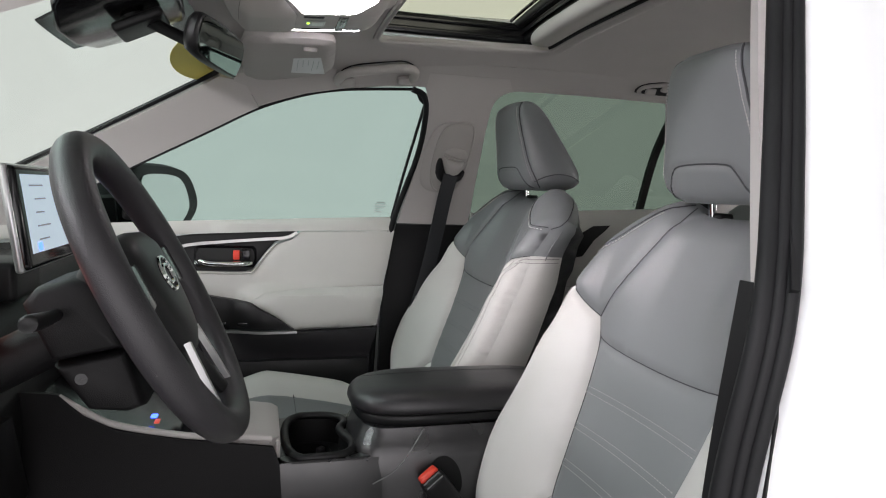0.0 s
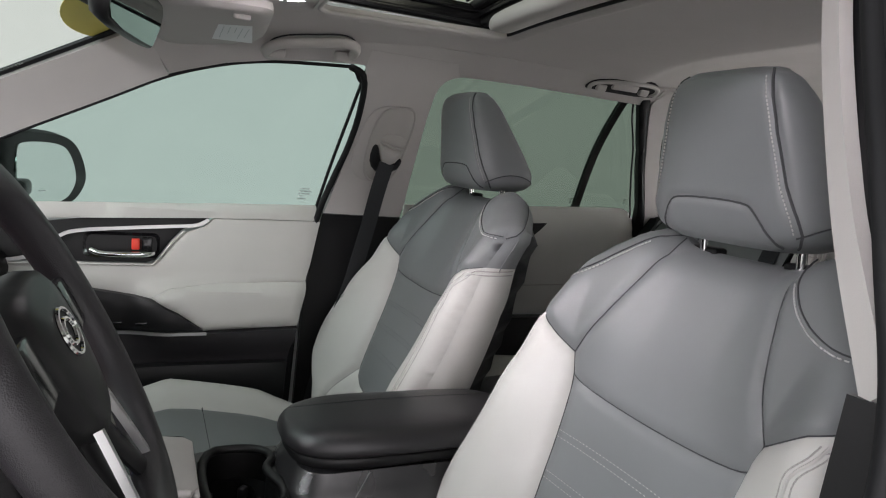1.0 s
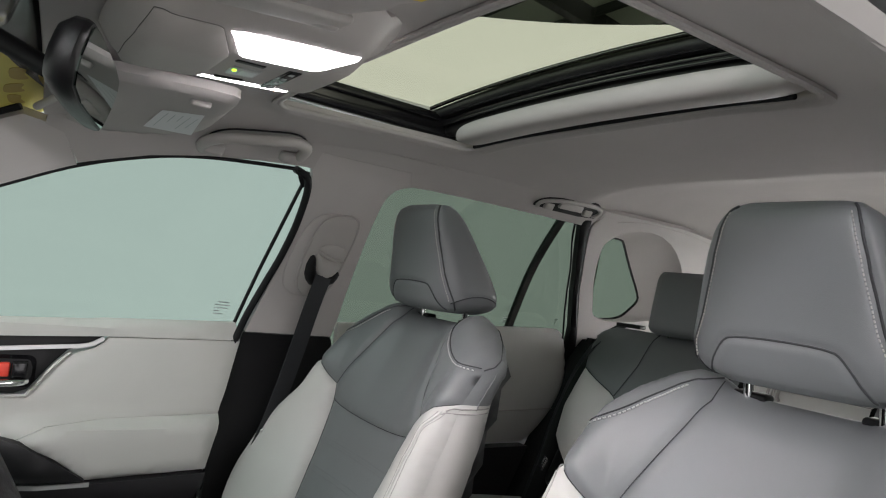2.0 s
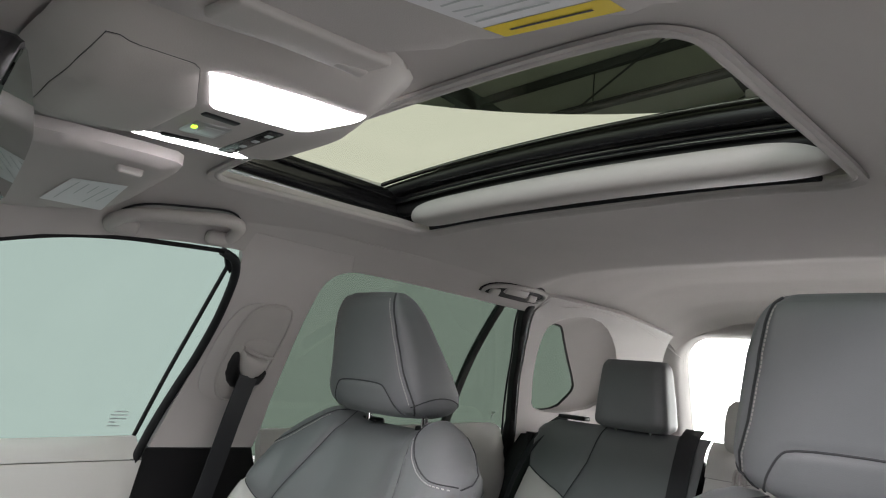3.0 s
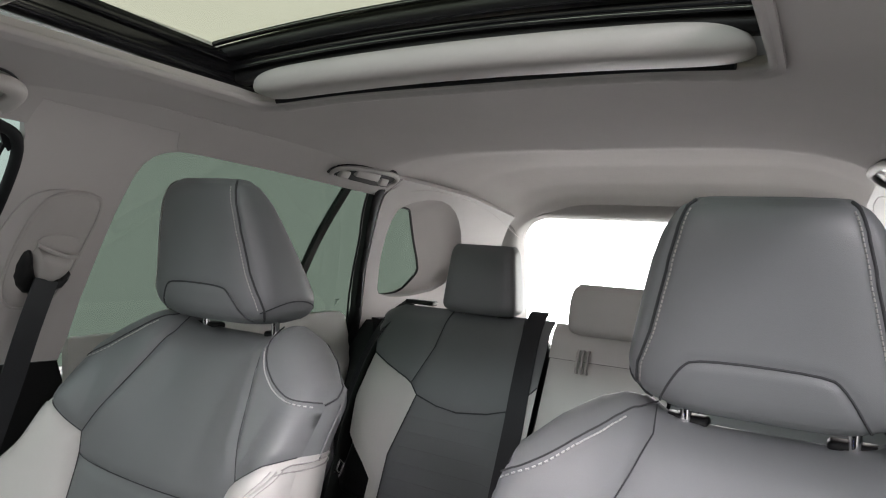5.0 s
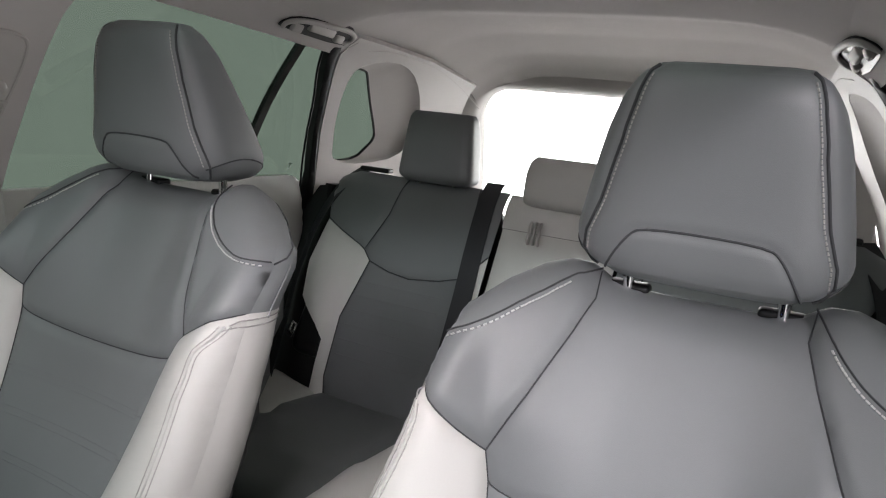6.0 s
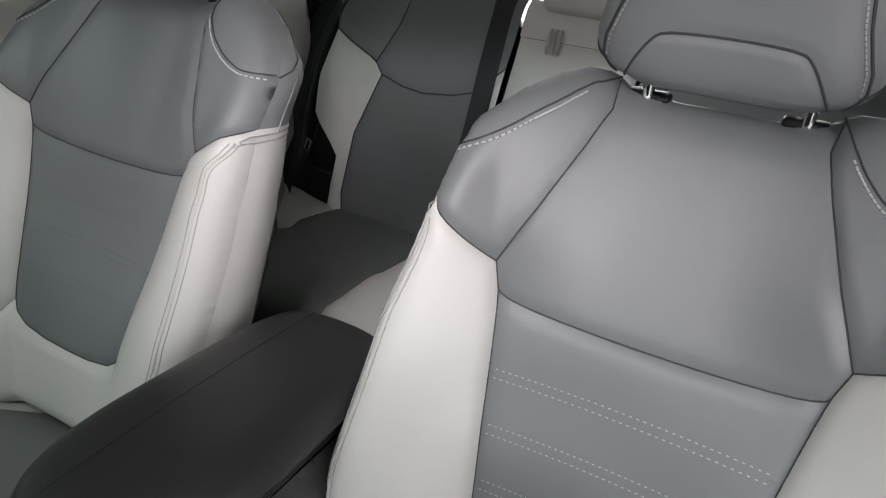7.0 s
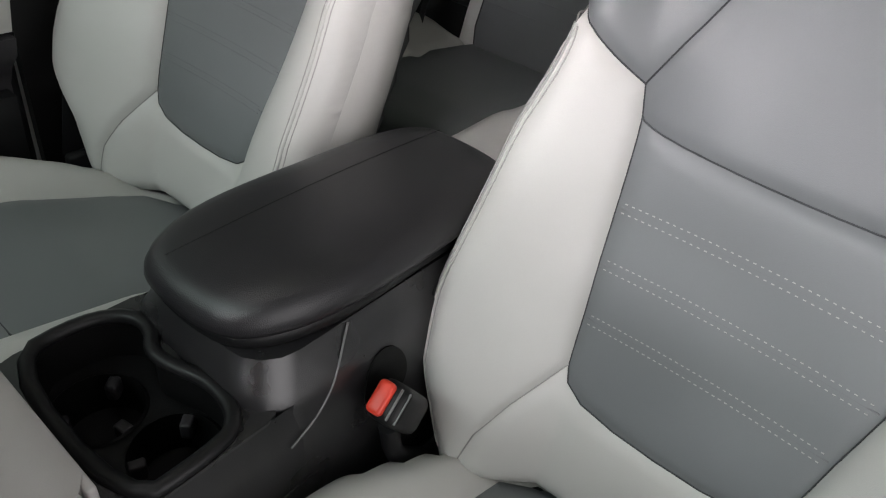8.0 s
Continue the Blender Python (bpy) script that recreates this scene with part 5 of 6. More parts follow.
# ---- outside mirror on the passenger's door ----
om = thing("outside_mirror", (-0.2, 0.97, 1.20), "black outside mirror on the passenger's door", "mirror")
rings = []
for d, k in ((0.0, 0.93), (-0.02, 1.0), (-0.06, 0.97), (-0.11, 0.75), (-0.13, 0.4)):
    loop = smooth([(0.868, 1.280), (0.895, 1.298), (1.02, 1.298), (1.068, 1.275), (1.098, 1.205), (1.090, 1.165), (1.050, 1.123), (0.93, 1.114), (0.878, 1.128)], 2)
    c = np.array([0.985, 1.21])
    l2 = c + (loop - c) * k * 1.16
    rings.append(np.column_stack([-0.192 + d + (l2[:, 0] - 0.985) * 0.66, l2[:, 0], l2[:, 1] - 0.011]))
part("housing", loft(rings, cap=True), DEEPBLACK, om)
c = np.array([0.985, 1.21])
l3 = c + np.array([-0.004, -0.006]) + (loop - c) * np.array([0.76, 0.88])
mg = part("mirror_glass", loft([np.column_stack([-0.190 + e + (l3[:, 0] - 0.985) * 0.66, l3[:, 0], l3[:, 1] - 0.011]) for e in (0.0, 0.003)]), MIRROR, om, "silver mirror glass", flat=True)
part("printed_line", rbox((-0.1945, 0.975, 1.148), (0.0015, 0.05, 0.003), 0, m=Euler((0, 0, radians(-33))).to_matrix()), PAPER, om, flat=True)
part("arm", rbox((-0.25, 0.86, 1.16), (0.07, 0.10, 0.04), 0.012), BLACK, om)
part("sail_panel", sheet([(-0.60, 1.10), (-0.30, 1.13), (-0.30, 1.20), (-0.42, 1.195)], pane, 0.03, thick=0.02), BLACK, om)

# ---- seat belt of the front passenger, on the middle pillar ----
for s in (1, -1):
    back = (lambda vf: vf) if s > 0 else mirrored
    fb = thing("front_seat_belt", (0.6, s * 0.68, 0.9), "black seat belt hanging from a height slider on the pillar", "seat belt", "front seat belts")
    wing = smooth([(0.540, 1.250), (0.519, 1.285), (0.532, 1.394), (0.560, 1.436), (0.642, 1.440), (0.662, 1.427), (0.663, 1.36), (0.645, 1.252), (0.60, 1.243)], 2)
    plate = smooth([(0.566, 1.25), (0.549, 1.29), (0.558, 1.395), (0.578, 1.432), (0.640, 1.437), (0.659, 1.425), (0.660, 1.36), (0.642, 1.258), (0.60, 1.245)], 2)
    part("slider_bed", back(sheet(wing, side(-0.004), 0.012, puff=0.005, reach=0.010, thick=0.010)), PILLAR, fb, "light grey slider bed")
    part("plate_edge", back(tube([(x, float(side_y(z)) - 0.013, z) for x, z in resample(plate, 0.01)], 0.0028, 6, closed=True)), TRIM, fb)
    part("slider_plate", back(sheet(plate, side(-0.012), 0.012, puff=0.006, reach=0.01, thick=0.012)), TRIM, fb, "grey slider plate")
    shield = smooth([(0.577, 1.348), (0.600, 1.340), (0.625, 1.334), (0.645, 1.333), (0.642, 1.312), (0.626, 1.294), (0.600, 1.290), (0.586, 1.312)], 1)
    part("anchor_cover", back(sheet(shield, side(-0.022), 0.006, puff=0.016, reach=0.022, thick=0.02)), TRIM, fb, "rounded grey belt anchor cover")
    cap = smooth([(0.576, 1.352), (0.588, 1.366), (0.615, 1.369), (0.648, 1.363), (0.647, 1.338), (0.625, 1.337), (0.600, 1.343)], 1)
    part("anchor_cap", back(sheet(cap, side(-0.021), 0.006, puff=0.004, reach=0.006, thick=0.02)), TRIM, fb)
    part("cap_lip", back(tube([(x, float(side_y(z)) - 0.031, z) for x, z in curve([(0.577, 1.350), (0.600, 1.3415), (0.625, 1.3355), (0.646, 1.335)], 14)], 0.0035, 6)), TRIM, fb)
    guide = smooth([(0.562, 1.325), (0.568, 1.342), (0.578, 1.340), (0.588, 1.312), (0.60, 1.292), (0.628, 1.293), (0.644, 1.312), (0.652, 1.302), (0.640, 1.275), (0.59, 1.268), (0.564, 1.290)], 1)
    part("belt_guide", back(sheet(guide, side(-0.020), 0.006, puff=0.008, reach=0.010, thick=0.02)), BLACK, fb, "black belt ring")
    pts = curve([(0.606, 0.650, 1.296), (0.590, 0.658, 1.22), (0.572, 0.672, 1.11), (0.545, 0.69, 0.97), (0.50, 0.705, 0.80), (0.46, 0.71, 0.62)], 30)
    part("webbing", back(strap(pts, (1, 0.25, 0.2), 0.047)), WEB, fb, "black woven webbing")
    fb.location.x += 0.04 * (s < 0)      # the driver's pillar stands further back
    part("tongue", back(rbox((0.535, 0.683, 0.945), (0.036, 0.005, 0.010), 0.002, m=Euler((0, radians(-35), 0)).to_matrix())), STEEL, fb, "steel belt tongue")

# grab handles
def rail_at(x, z, off):
    """A point that stands off the roof rail towards the cabin."""
    return (x, float(side_y(z)) - 0.55 * off, z - 0.83 * off)


FRONT_GRIP = [(x + 0.006, z + 0.006, d) for x, z, d in [(0.272, 1.508, 0.002), (0.264, 1.524, 0.014), (0.272, 1.541, 0.026), (0.302, 1.552, 0.030), (0.36, 1.560, 0.031), (0.415, 1.565, 0.028), (0.447, 1.556, 0.020), (0.452, 1.538, 0.014), (0.446, 1.524, 0.002)]]
REAR_GRIP = [(1.112, 1.546, 0.001), (1.104, 1.553, 0.005), (1.114, 1.562, 0.007), (1.16, 1.569, 0.008), (1.25, 1.573, 0.008), (1.298, 1.570, 0.007), (1.318, 1.560, 0.006), (1.310, 1.549, 0.002)]
for rows, r, lobes, sides in ((FRONT_GRIP, 0.0125, ((0.292, 1.526, 0.012), (0.438, 1.537, 0.012)), (1,)), (REAR_GRIP, 0.0062, ((1.140, 1.553, 0.006), (1.278, 1.556, 0.006)), (1, -1))):
    for s in sides:
        back = (lambda vf: vf) if s > 0 else mirrored
        mx = (rows[0][0] + rows[-1][0]) / 2
        gh = thing("grab_handle", (mx, s * 0.52, 1.53), "grey folding grab handle on the roof rail", "grab handle", "grab handles")
        part("grip", back(tube(curve([rail_at(*q) for q in rows], 48), r, 12, squash=0.8)), TRIM, gh)
        for q in lobes:
            part("hinge", back(rbox(rail_at(*q), (0.040, 0.024, 0.020) if r > 0.01 else (0.032, 0.020, 0.012), 0.008 if r > 0.01 else 0.005, m=Euler((radians(-60), 0, 0)).to_matrix())), TRIM, gh)
        if r > 0.01:
            edge_pts = [rail_at(x, z + 0.004 * math.sin(math.pi * k / (len(rows) - 1)), 0.004 + 0.4 * o) for k, (x, z, o) in enumerate(rows[1:-1], 1)]
            # solid dark tube that paints the shade between handle and headliner
            part("gap_line", back(tube([(p[0], p[1] - 0.003, p[2] + 0.001) for p in curve(edge_pts, 40)], 0.0018, 6)), RUBBER, gh, "dark line for the shade in the gap along the handle")
        if r < 0.01:
            cup = [(1.096, 1.545), (1.092, 1.554), (1.106, 1.566), (1.16, 1.572), (1.25, 1.576), (1.305, 1.573), (1.328, 1.558), (1.32, 1.543)]
            part("recess", back(sheet(smooth(cup, 1), lambda x, z: np.array([rail_at(*q, 0.004) for q in zip(x, z)]), 0.008, thick=0.008)), BLACK, gh, "dark recess")
            part("spring_cover", back(rbox(rail_at(1.21, 1.560, 0.004), (0.085, 0.020, 0.012), 0.004, m=Euler((radians(-60), 0, 0)).to_matrix())), TRIM, gh)

# ---- roof console with lamps ----
oc = thing("overhead_console", (0.12, 0, 1.56), "grey roof console with two lit map lamps and switches", "overhead console")
OCZ = lambda x: 1.527 + 0.075 * x


def oc_face(x, y):
    # hangs below the headliner and rolls up to it at its edges
    d = edge_distance(np.column_stack([x, y]), OC)
    k = np.clip(1 - d / 0.035, 0, 1)
    return np.column_stack([x, y, OCZ(x) + 0.22 * (np.maximum(np.abs(y), 0.052) - 0.11) + 0.035 * k ** 2])


OC = smooth([(0.030, -0.10), (0.022, 0), (0.030, 0.10), (0.055, 0.142), (0.115, 0.155), (0.20, 0.160), (0.278, 0.148), (0.298, 0.09), (0.298, -0.09), (0.278, -0.148), (0.20, -0.160), (0.115, -0.155), (0.055, -0.142)], 2)
lampA = [(0.127, -0.099), (0.131, -0.094), (0.148, -0.061), (0.154, -0.057), (0.226, -0.059), (0.236, -0.064), (0.262, -0.100), (0.262, -0.107), (0.2, -0.107), (0.14, -0.103)]
lampB = [(x, -y) for x, y in lampA][::-1]
lid = [(0.055, -0.098), (0.050, -0.06), (0.048, 0.0), (0.050, 0.06), (0.055, 0.098), (0.062, 0.104), (0.113, 0.104), (0.119, 0.100), (0.138, 0.056), (0.140, 0.048), (0.140, -0.048), (0.138, -0.056), (0.119, -0.100), (0.113, -0.104), (0.062, -0.104)]
part("body", sheet(OC, oc_face, 0.012, [lampA, lampB, lid], thick=0.02, flip=True), TRIM, oc)
part("glasses_lid", sheet(lid, lambda x, y: oc_face(x, y) - np.array([0, 0, 0.001]), 0.012, puff=0.004, reach=0.006, flip=True, thick=0.015), TRIM, oc)
for lp in (lampA, lampB):
    lp = np.array(lp)
    lp = lp.mean(0) + (lp - lp.mean(0)) * np.array([1.015, 1.04])
    part("map_lamp", sheet(lp, lambda x, y: oc_face(x, y) - np.array([0, 0, 0.0012]), 0.010, puff=0.0015, reach=0.006, flip=True, thick=0.006), LAMPGLOW, oc, "lit white lamp lens")
lid3 = resample(lid, 0.006)
part("lid_gap", tube(oc_face(lid3[:, 0], lid3[:, 1]) - np.array([0, 0, -0.0001]), 0.0004, 6, closed=True), SEAM, oc)


def on_console(x, y, size, r, turn=0.0, drop=0.0):
    """A small piece set flush into the console's middle."""
    z = OCZ(x) - 0.0128 + size[2] / 2 - drop
    return rbox((x, y, z - 0.0015), size, r, m=(Euler((0, radians(-4.3), 0)).to_matrix() @ Euler((0, 0, radians(turn))).to_matrix()))


part("switch_strip", on_console(0.2175, 0.008, (0.016, 0.100, 0.006), 0.002), GLOSSBLACK, oc, "dark switch strip")
for y0 in (-0.028, -0.004, 0.020, 0.044):
    part("switch_mark", on_console(0.2175, y0, (0.006, 0.008, 0.004), 0.001, 0, 0.0008), PALEINK, oc)
part("button_plate", on_console(0.173, 0.004, (0.034, 0.040, 0.006), 0.003), STEEL, oc, "grey button plate")
part("button", on_console(0.176, 0.002, (0.020, 0.024, 0.005), 0.002, 0, 0.001), SILVER, oc)
for y0 in (-0.036, 0.046):
    part("microphone_grille", on_console(0.168, y0, (0.034, 0.010, 0.005), 0.002, 8 if y0 < 0 else -8), BLACK, oc)
part("indicator_light", on_console(0.1605, -0.002, (0.0045, 0.0055, 0.003), 0.001, 0, 0.0018), GREENLED, oc, "green indicator light")

# ---- sun visors ----
def visor_loop(s):
    if s > 0:
        return smooth([(0.045, 0.180), (0.075, 0.160), (0.205, 0.150), (0.226, 0.170), (0.238, 0.30), (0.246, 0.42), (0.232, 0.475), (0.13, 0.555), (0.05, 0.56), (0.04, 0.50)], 1)
    return smooth([(0.03, s * 0.175), (0.09, s * 0.165), (0.195, s * 0.19), (0.225, s * 0.30), (0.245, s * 0.45), (0.225, s * 0.545), (0.10, s * 0.555), (0.02, s * 0.54)], 2)


for s, lab in ((-1, "grey sun visor folded up, with a white and yellow label"), (1, "grey sun visor folded up, with a white label")):
    if s < 0:
        vz = (lambda x, y: np.column_stack([x, y, np.interp(x, [0.0, 0.25], [1.525, 1.560]) - 0.03 * (np.abs(y) / 0.5) ** 2]))
    else:
        vz = (lambda x, y: np.column_stack([x, y, 1.532 + 0.03 * (x - 0.15) - 0.012 * (np.abs(y) / 0.5) ** 3]))
    sv = thing("sun_visor", (0.12, s * 0.36, 1.53), lab, "sun visor", "sun visors")
    loop = visor_loop(s)
    if s < 0:
        loop = loop[::-1]
    part("panel", sheet(loop, vz, 0.015, puff=0.008, reach=0.012, flip=True, thick=0.012), HEAD, sv)
    part("arm", tube(curve([tuple(vz(np.array([0.0]), np.array([s * 0.50]))[0]), tuple(vz(np.array([0.02]), np.array([s * 0.36]))[0] + np.array([0, 0, -0.006])), tuple(vz(np.array([0.03]), np.array([s * 0.2]))[0])], 12), 0.006, 8), TRIM, sv)
    part("clip", rbox(tuple(vz(np.array([0.178]), np.array([s * 0.20]))[0] - np.array([0, 0, 0.010])), (0.028, 0.012, 0.012), 0.004), TRIM, sv)
    if s < 0:
        part("mirror_cover", rbox(tuple(vz(np.array([0.135]), np.array([s * 0.215]))[0] - np.array([0, 0, 0.010])), (0.12, 0.035, 0.008), 0.003, m=Euler((0, radians(-8), radians(-8 * s))).to_matrix()), TRIM, sv)
    vzl = lambda x, y, e=0.0092: vz(x, y) - np.array([0, 0, e])
    if s < 0:
        part("label", sheet([(0.12, -0.300), (0.192, -0.308), (0.199, -0.385), (0.125, -0.38)], vzl, 0.03, flip=True), PAPER, sv, "white paper label")
        part("label_band", sheet([(0.193, -0.308), (0.211, -0.310), (0.219, -0.385), (0.200, -0.385)], vzl, 0.03, flip=True), YELLOW, sv, "yellow warning band")
        for k in range(7):
            x0 = 0.116 + 0.009 * k
            part("printed_line", sheet([(x0 + 0.012, -0.312), (x0 + 0.0140, -0.312), (x0 + 0.0180, -0.33 - 0.045 * (0.5 + 0.5 * math.cos(k * 2.3))), (x0 + 0.016, -0.33 - 0.045 * (0.5 + 0.5 * math.cos(k * 2.3)))], lambda x, y: vzl(x, y, 0.0096), 0.03, flip=True), PALEINK, sv)
        part("printed_line", sheet([(0.202, -0.32), (0.2045, -0.32), (0.2095, -0.372), (0.207, -0.372)], lambda x, y: vzl(x, y, 0.0096), 0.03, flip=True), INK, sv)
    else:
        part("label", sheet([(0.150, 0.305), (0.206, 0.283), (0.229, 0.452), (0.151, 0.452)][::-1], vzl, 0.03, flip=True), PAPER, sv, "white paper label")
        for k in range(5):
            x0 = 0.160 + 0.011 * k
            y1 = 0.36 + 0.07 * (0.5 + 0.5 * math.cos(k * 1.9))
            part("printed_line", sheet([(x0, 0.315), (x0 + 0.0014, 0.315), (x0 + 0.0034, y1), (x0 + 0.002, y1)][::-1], lambda x, y: vzl(x, y, 0.0096), 0.03, flip=True), PALEINK, sv)

# ---- inside mirror and sensor housing at the windscreen ----
im = thing("inside_mirror", (-0.03, 0.02, 1.50), "black framed inside mirror on a stalk at the windscreen", "mirror")
mm = pose(0.022, -0.044, 1.464, 0, 9, -14)
mloop = smooth([(-0.100, -0.034), (-0.121, -0.012), (-0.113, 0.022), (-0.096, 0.032), (0.094, 0.034), (0.117, 0.014), (0.094, -0.030), (0.080, -0.036)], 1)
rings = [np.column_stack([np.full(len(mloop), d), mloop[:, 0] * k, mloop[:, 1] * k]) for d, k in ((-0.026, 0.5), (-0.022, 0.82), (-0.010, 0.98), (0.0, 1.0), (0.004, 0.97))]
part("housing", moved(loft(rings), mm), BLACK, im)
part("mirror_glass", moved(loft([np.column_stack([np.full(len(mloop), d), mloop[:, 0] * 0.93, mloop[:, 1] * 0.90]) for d in (0.003, 0.006)]), mm), DIMMIRROR, im, "dimmed green mirror glass", flat=True)
part("stalk", tube(curve([(-0.016, -0.045, 1.466), (-0.06, -0.02, 1.488), (-0.11, 0.0, 1.512)], 10), 0.010, 10), BLACK, im)
part("ball_joint", rbox((-0.115, 0.0, 1.515), (0.03, 0.04, 0.04), 0.012), BLACK, im)
sh = thing("sensor_housing", (-0.15, 0, 1.50), "black sensor housing behind the windscreen", "sensor housing")
hs = []
for y0, x0, x1, h in ((-0.165, -0.165, -0.07, 0.006), (-0.13, -0.195, -0.05, 0.016), (-0.04, -0.215, -0.045, 0.023), (0.06, -0.215, -0.045, 0.023), (0.15, -0.20, -0.05, 0.016), (0.20, -0.17, -0.06, 0.006)):
    pr_ = rounded_rect(x0, x1, -h, 0.004, min(0.010, h * 0.45), 3)
    hs.append(np.column_stack([pr_[:, 0], np.full(len(pr_), y0), pr_[:, 1] + 1.490 + (pr_[:, 0] + 0.21) * 0.45]))
part("cover", loft(hs), GLOSSBLACK, sh)
part("lower_cover", rbox((-0.10, 0.0, 1.497), (0.08, 0.09, 0.016), 0.006, m=Euler((0, radians(-26), 0)).to_matrix()), BLACK, sh)

# yellow oval decal on the windscreen
dec = np.array([(0.458 + 0.183 * math.cos(w), 1.533 + 0.034 * math.sin(w) - 0.012 * math.cos(w)) for w in np.arange(40) * 2 * np.pi / 40])
dc = thing("windscreen_decal", (-0.1, 0.40, 1.475), "yellow oval decal with ochre marks on the windscreen", "decal")
part("disc", sheet(dec, lambda y, z: screen(y, z) + np.array([0.017, 0, 0]), 0.02, thick=0.001), DECAL, dc)
for cy, cz, ry, rz in ((0.40, 1.540, 0.040, 0.008), (0.47, 1.530, 0.030, 0.010), (0.53, 1.524, 0.034, 0.007), (0.46, 1.551, 0.045, 0.004)):
    blot = smooth([(cy - ry, cz), (cy - 0.4 * ry, cz + rz), (cy + 0.2 * ry, cz + 0.4 * rz), (cy + ry, cz + 0.6 * rz), (cy + 0.6 * ry, cz - 0.7 * rz), (cy - 0.3 * ry, cz - 0.5 * rz)], 2)
    part("mark", sheet(blot, lambda y, z: screen(y, z) + np.array([0.019, 0, 0]), 0.01, thick=0.0008), DECALMARK, dc)

# ---- centre console ----
cs = thing("centre_console", (0.25, 0.0, 0.43), "black centre console with a padded armrest lid and cup tray", "console")


def arm_ring(z, grow, x0=0.245, x1=0.665):
    p = smooth([(x0 + 0.002, -0.032), (x0 + 0.026, -0.072), (x0 + 0.088, -0.097), (x0 + 0.2, -0.103), (x1 - 0.06, -0.092), (x1 - 0.01, -0.07), (x1, -0.03), (x1, 0.03), (x1 - 0.01, 0.07), (x1 - 0.06, 0.092), (x0 + 0.2, 0.103), (x0 + 0.07, 0.100), (x0 + 0.014, 0.076), (x0, 0.040)], 3)
    c = np.array([(x0 + x1) / 2, 0])
    d = p - c
    n = np.linalg.norm(d, axis=1)[:, None]
    p = c + d * (1 + grow / n)
    return np.column_stack([p, np.full(len(p), z) + 0.006 * np.sin((p[:, 0] - x0) / (x1 - x0) * np.pi)])


part("armrest_lid", loft([arm_ring(z, g) for z, g in ((0.858, -0.005), (0.860, -0.001), (0.866, 0.0015), (0.874, 0.0), (0.882, -0.005), (0.888, -0.012), (0.892, -0.022), (0.8945, -0.036), (0.896, -0.06), (0.8965, -0.085))]), ARMVINYL, cs, "padded black armrest lid")
part("armrest_rim", loft([arm_ring(z, g) for z, g in ((0.836, -0.016), (0.839, -0.010), (0.846, -0.006), (0.854, -0.006), (0.857, -0.010))]), BLACK, cs)
part("armrest_stitching", stitches([(x, 0.035, 0.8985 + 0.006 * math.sin((x - 0.238) / 0.427 * math.pi) - 0.0015) for x in np.linspace(0.262, 0.64, 60)], 0.006, 0.004, 0.0005), RUBBER, cs)
body = []
for z, w, x0, x1 in ((0.43, 0.135, -0.45, 0.72), (0.60, 0.128, -0.42, 0.70), (0.690, 0.122, -0.30, 0.685), (0.692, 0.1215, 0.258, 0.685), (0.765, 0.117, 0.252, 0.67), (0.79, 0.112, 0.247, 0.668), (0.803, 0.108, 0.245, 0.665), (0.815, 0.101, 0.249, 0.663), (0.828, 0.094, 0.256, 0.66), (0.840, 0.090, 0.262, 0.655)):
    body.append(np.column_stack([rounded_rect(x0, x1, -w, w, 0.03 if z < 0.69 else 0.045, 4), np.full(20, z)]))
part("body", loft(body), SATIN, cs, "black plastic body")
# pale grey seam: the highlight along this edge is put into its colour
part("side_seam", tube(curve([(0.364, -0.0925, 0.8385), (0.350, -0.1005, 0.820), (0.336, -0.1085, 0.803), (0.322, -0.1135, 0.787), (0.302, -0.1165, 0.771), (0.272, -0.1185, 0.757)], 20), 0.0012, 5), EDGEGREY, cs)
# cup tray: rim, walls, floor and two cup wells
tray = smooth([(0.132, -0.100), (0.132, 0.102), (0.205, 0.108), (0.243, 0.085), (0.245, 0.052), (0.230, 0.031), (0.232, 0.004), (0.249, -0.043), (0.238, -0.094), (0.195, -0.102)], 2)
tr3 = lambda k, z: np.column_stack([(tray - tray.mean(0)) * k + tray.mean(0), np.full(len(tray), z)])
part("tray_rim", tube(tr3(1.0, 0.803), 0.0075, 8, closed=True), BLACK, cs)
part("tray_wall", loft([tr3(1.0, 0.803), tr3(0.95, 0.76), tr3(0.92, 0.712)], cap=False), DEEPBLACK, cs)
part("tray_floor", loft([tr3(0.95, 0.700), tr3(0.95, 0.708)]), DEEPBLACK, cs)
part("tray_deck", sheet(rounded_rect(0.122, 0.275, -0.109, 0.109, 0.02, 3), lambda x, y: np.column_stack([x, y, np.full(len(x), 0.801)]), 0.015, [tray], thick=0.004), SATIN, cs)
w = np.arange(28) * 2 * np.pi / 28
cups = [np.column_stack([cx + cr * np.cos(w), cy + cr * np.sin(w)]) for cx, cy, cr in ((0.176, 0.042, 0.042), (0.200, -0.046, 0.040))]
plate_loop = (tray - tray.mean(0)) * 0.945 + tray.mean(0)
part("cup_plate", sheet(plate_loop, lambda x, y: np.column_stack([x, y, np.full(len(x), 0.752)]), 0.012, cups, thick=0.006), DEEPBLACK, cs, "black plate with two cup openings")
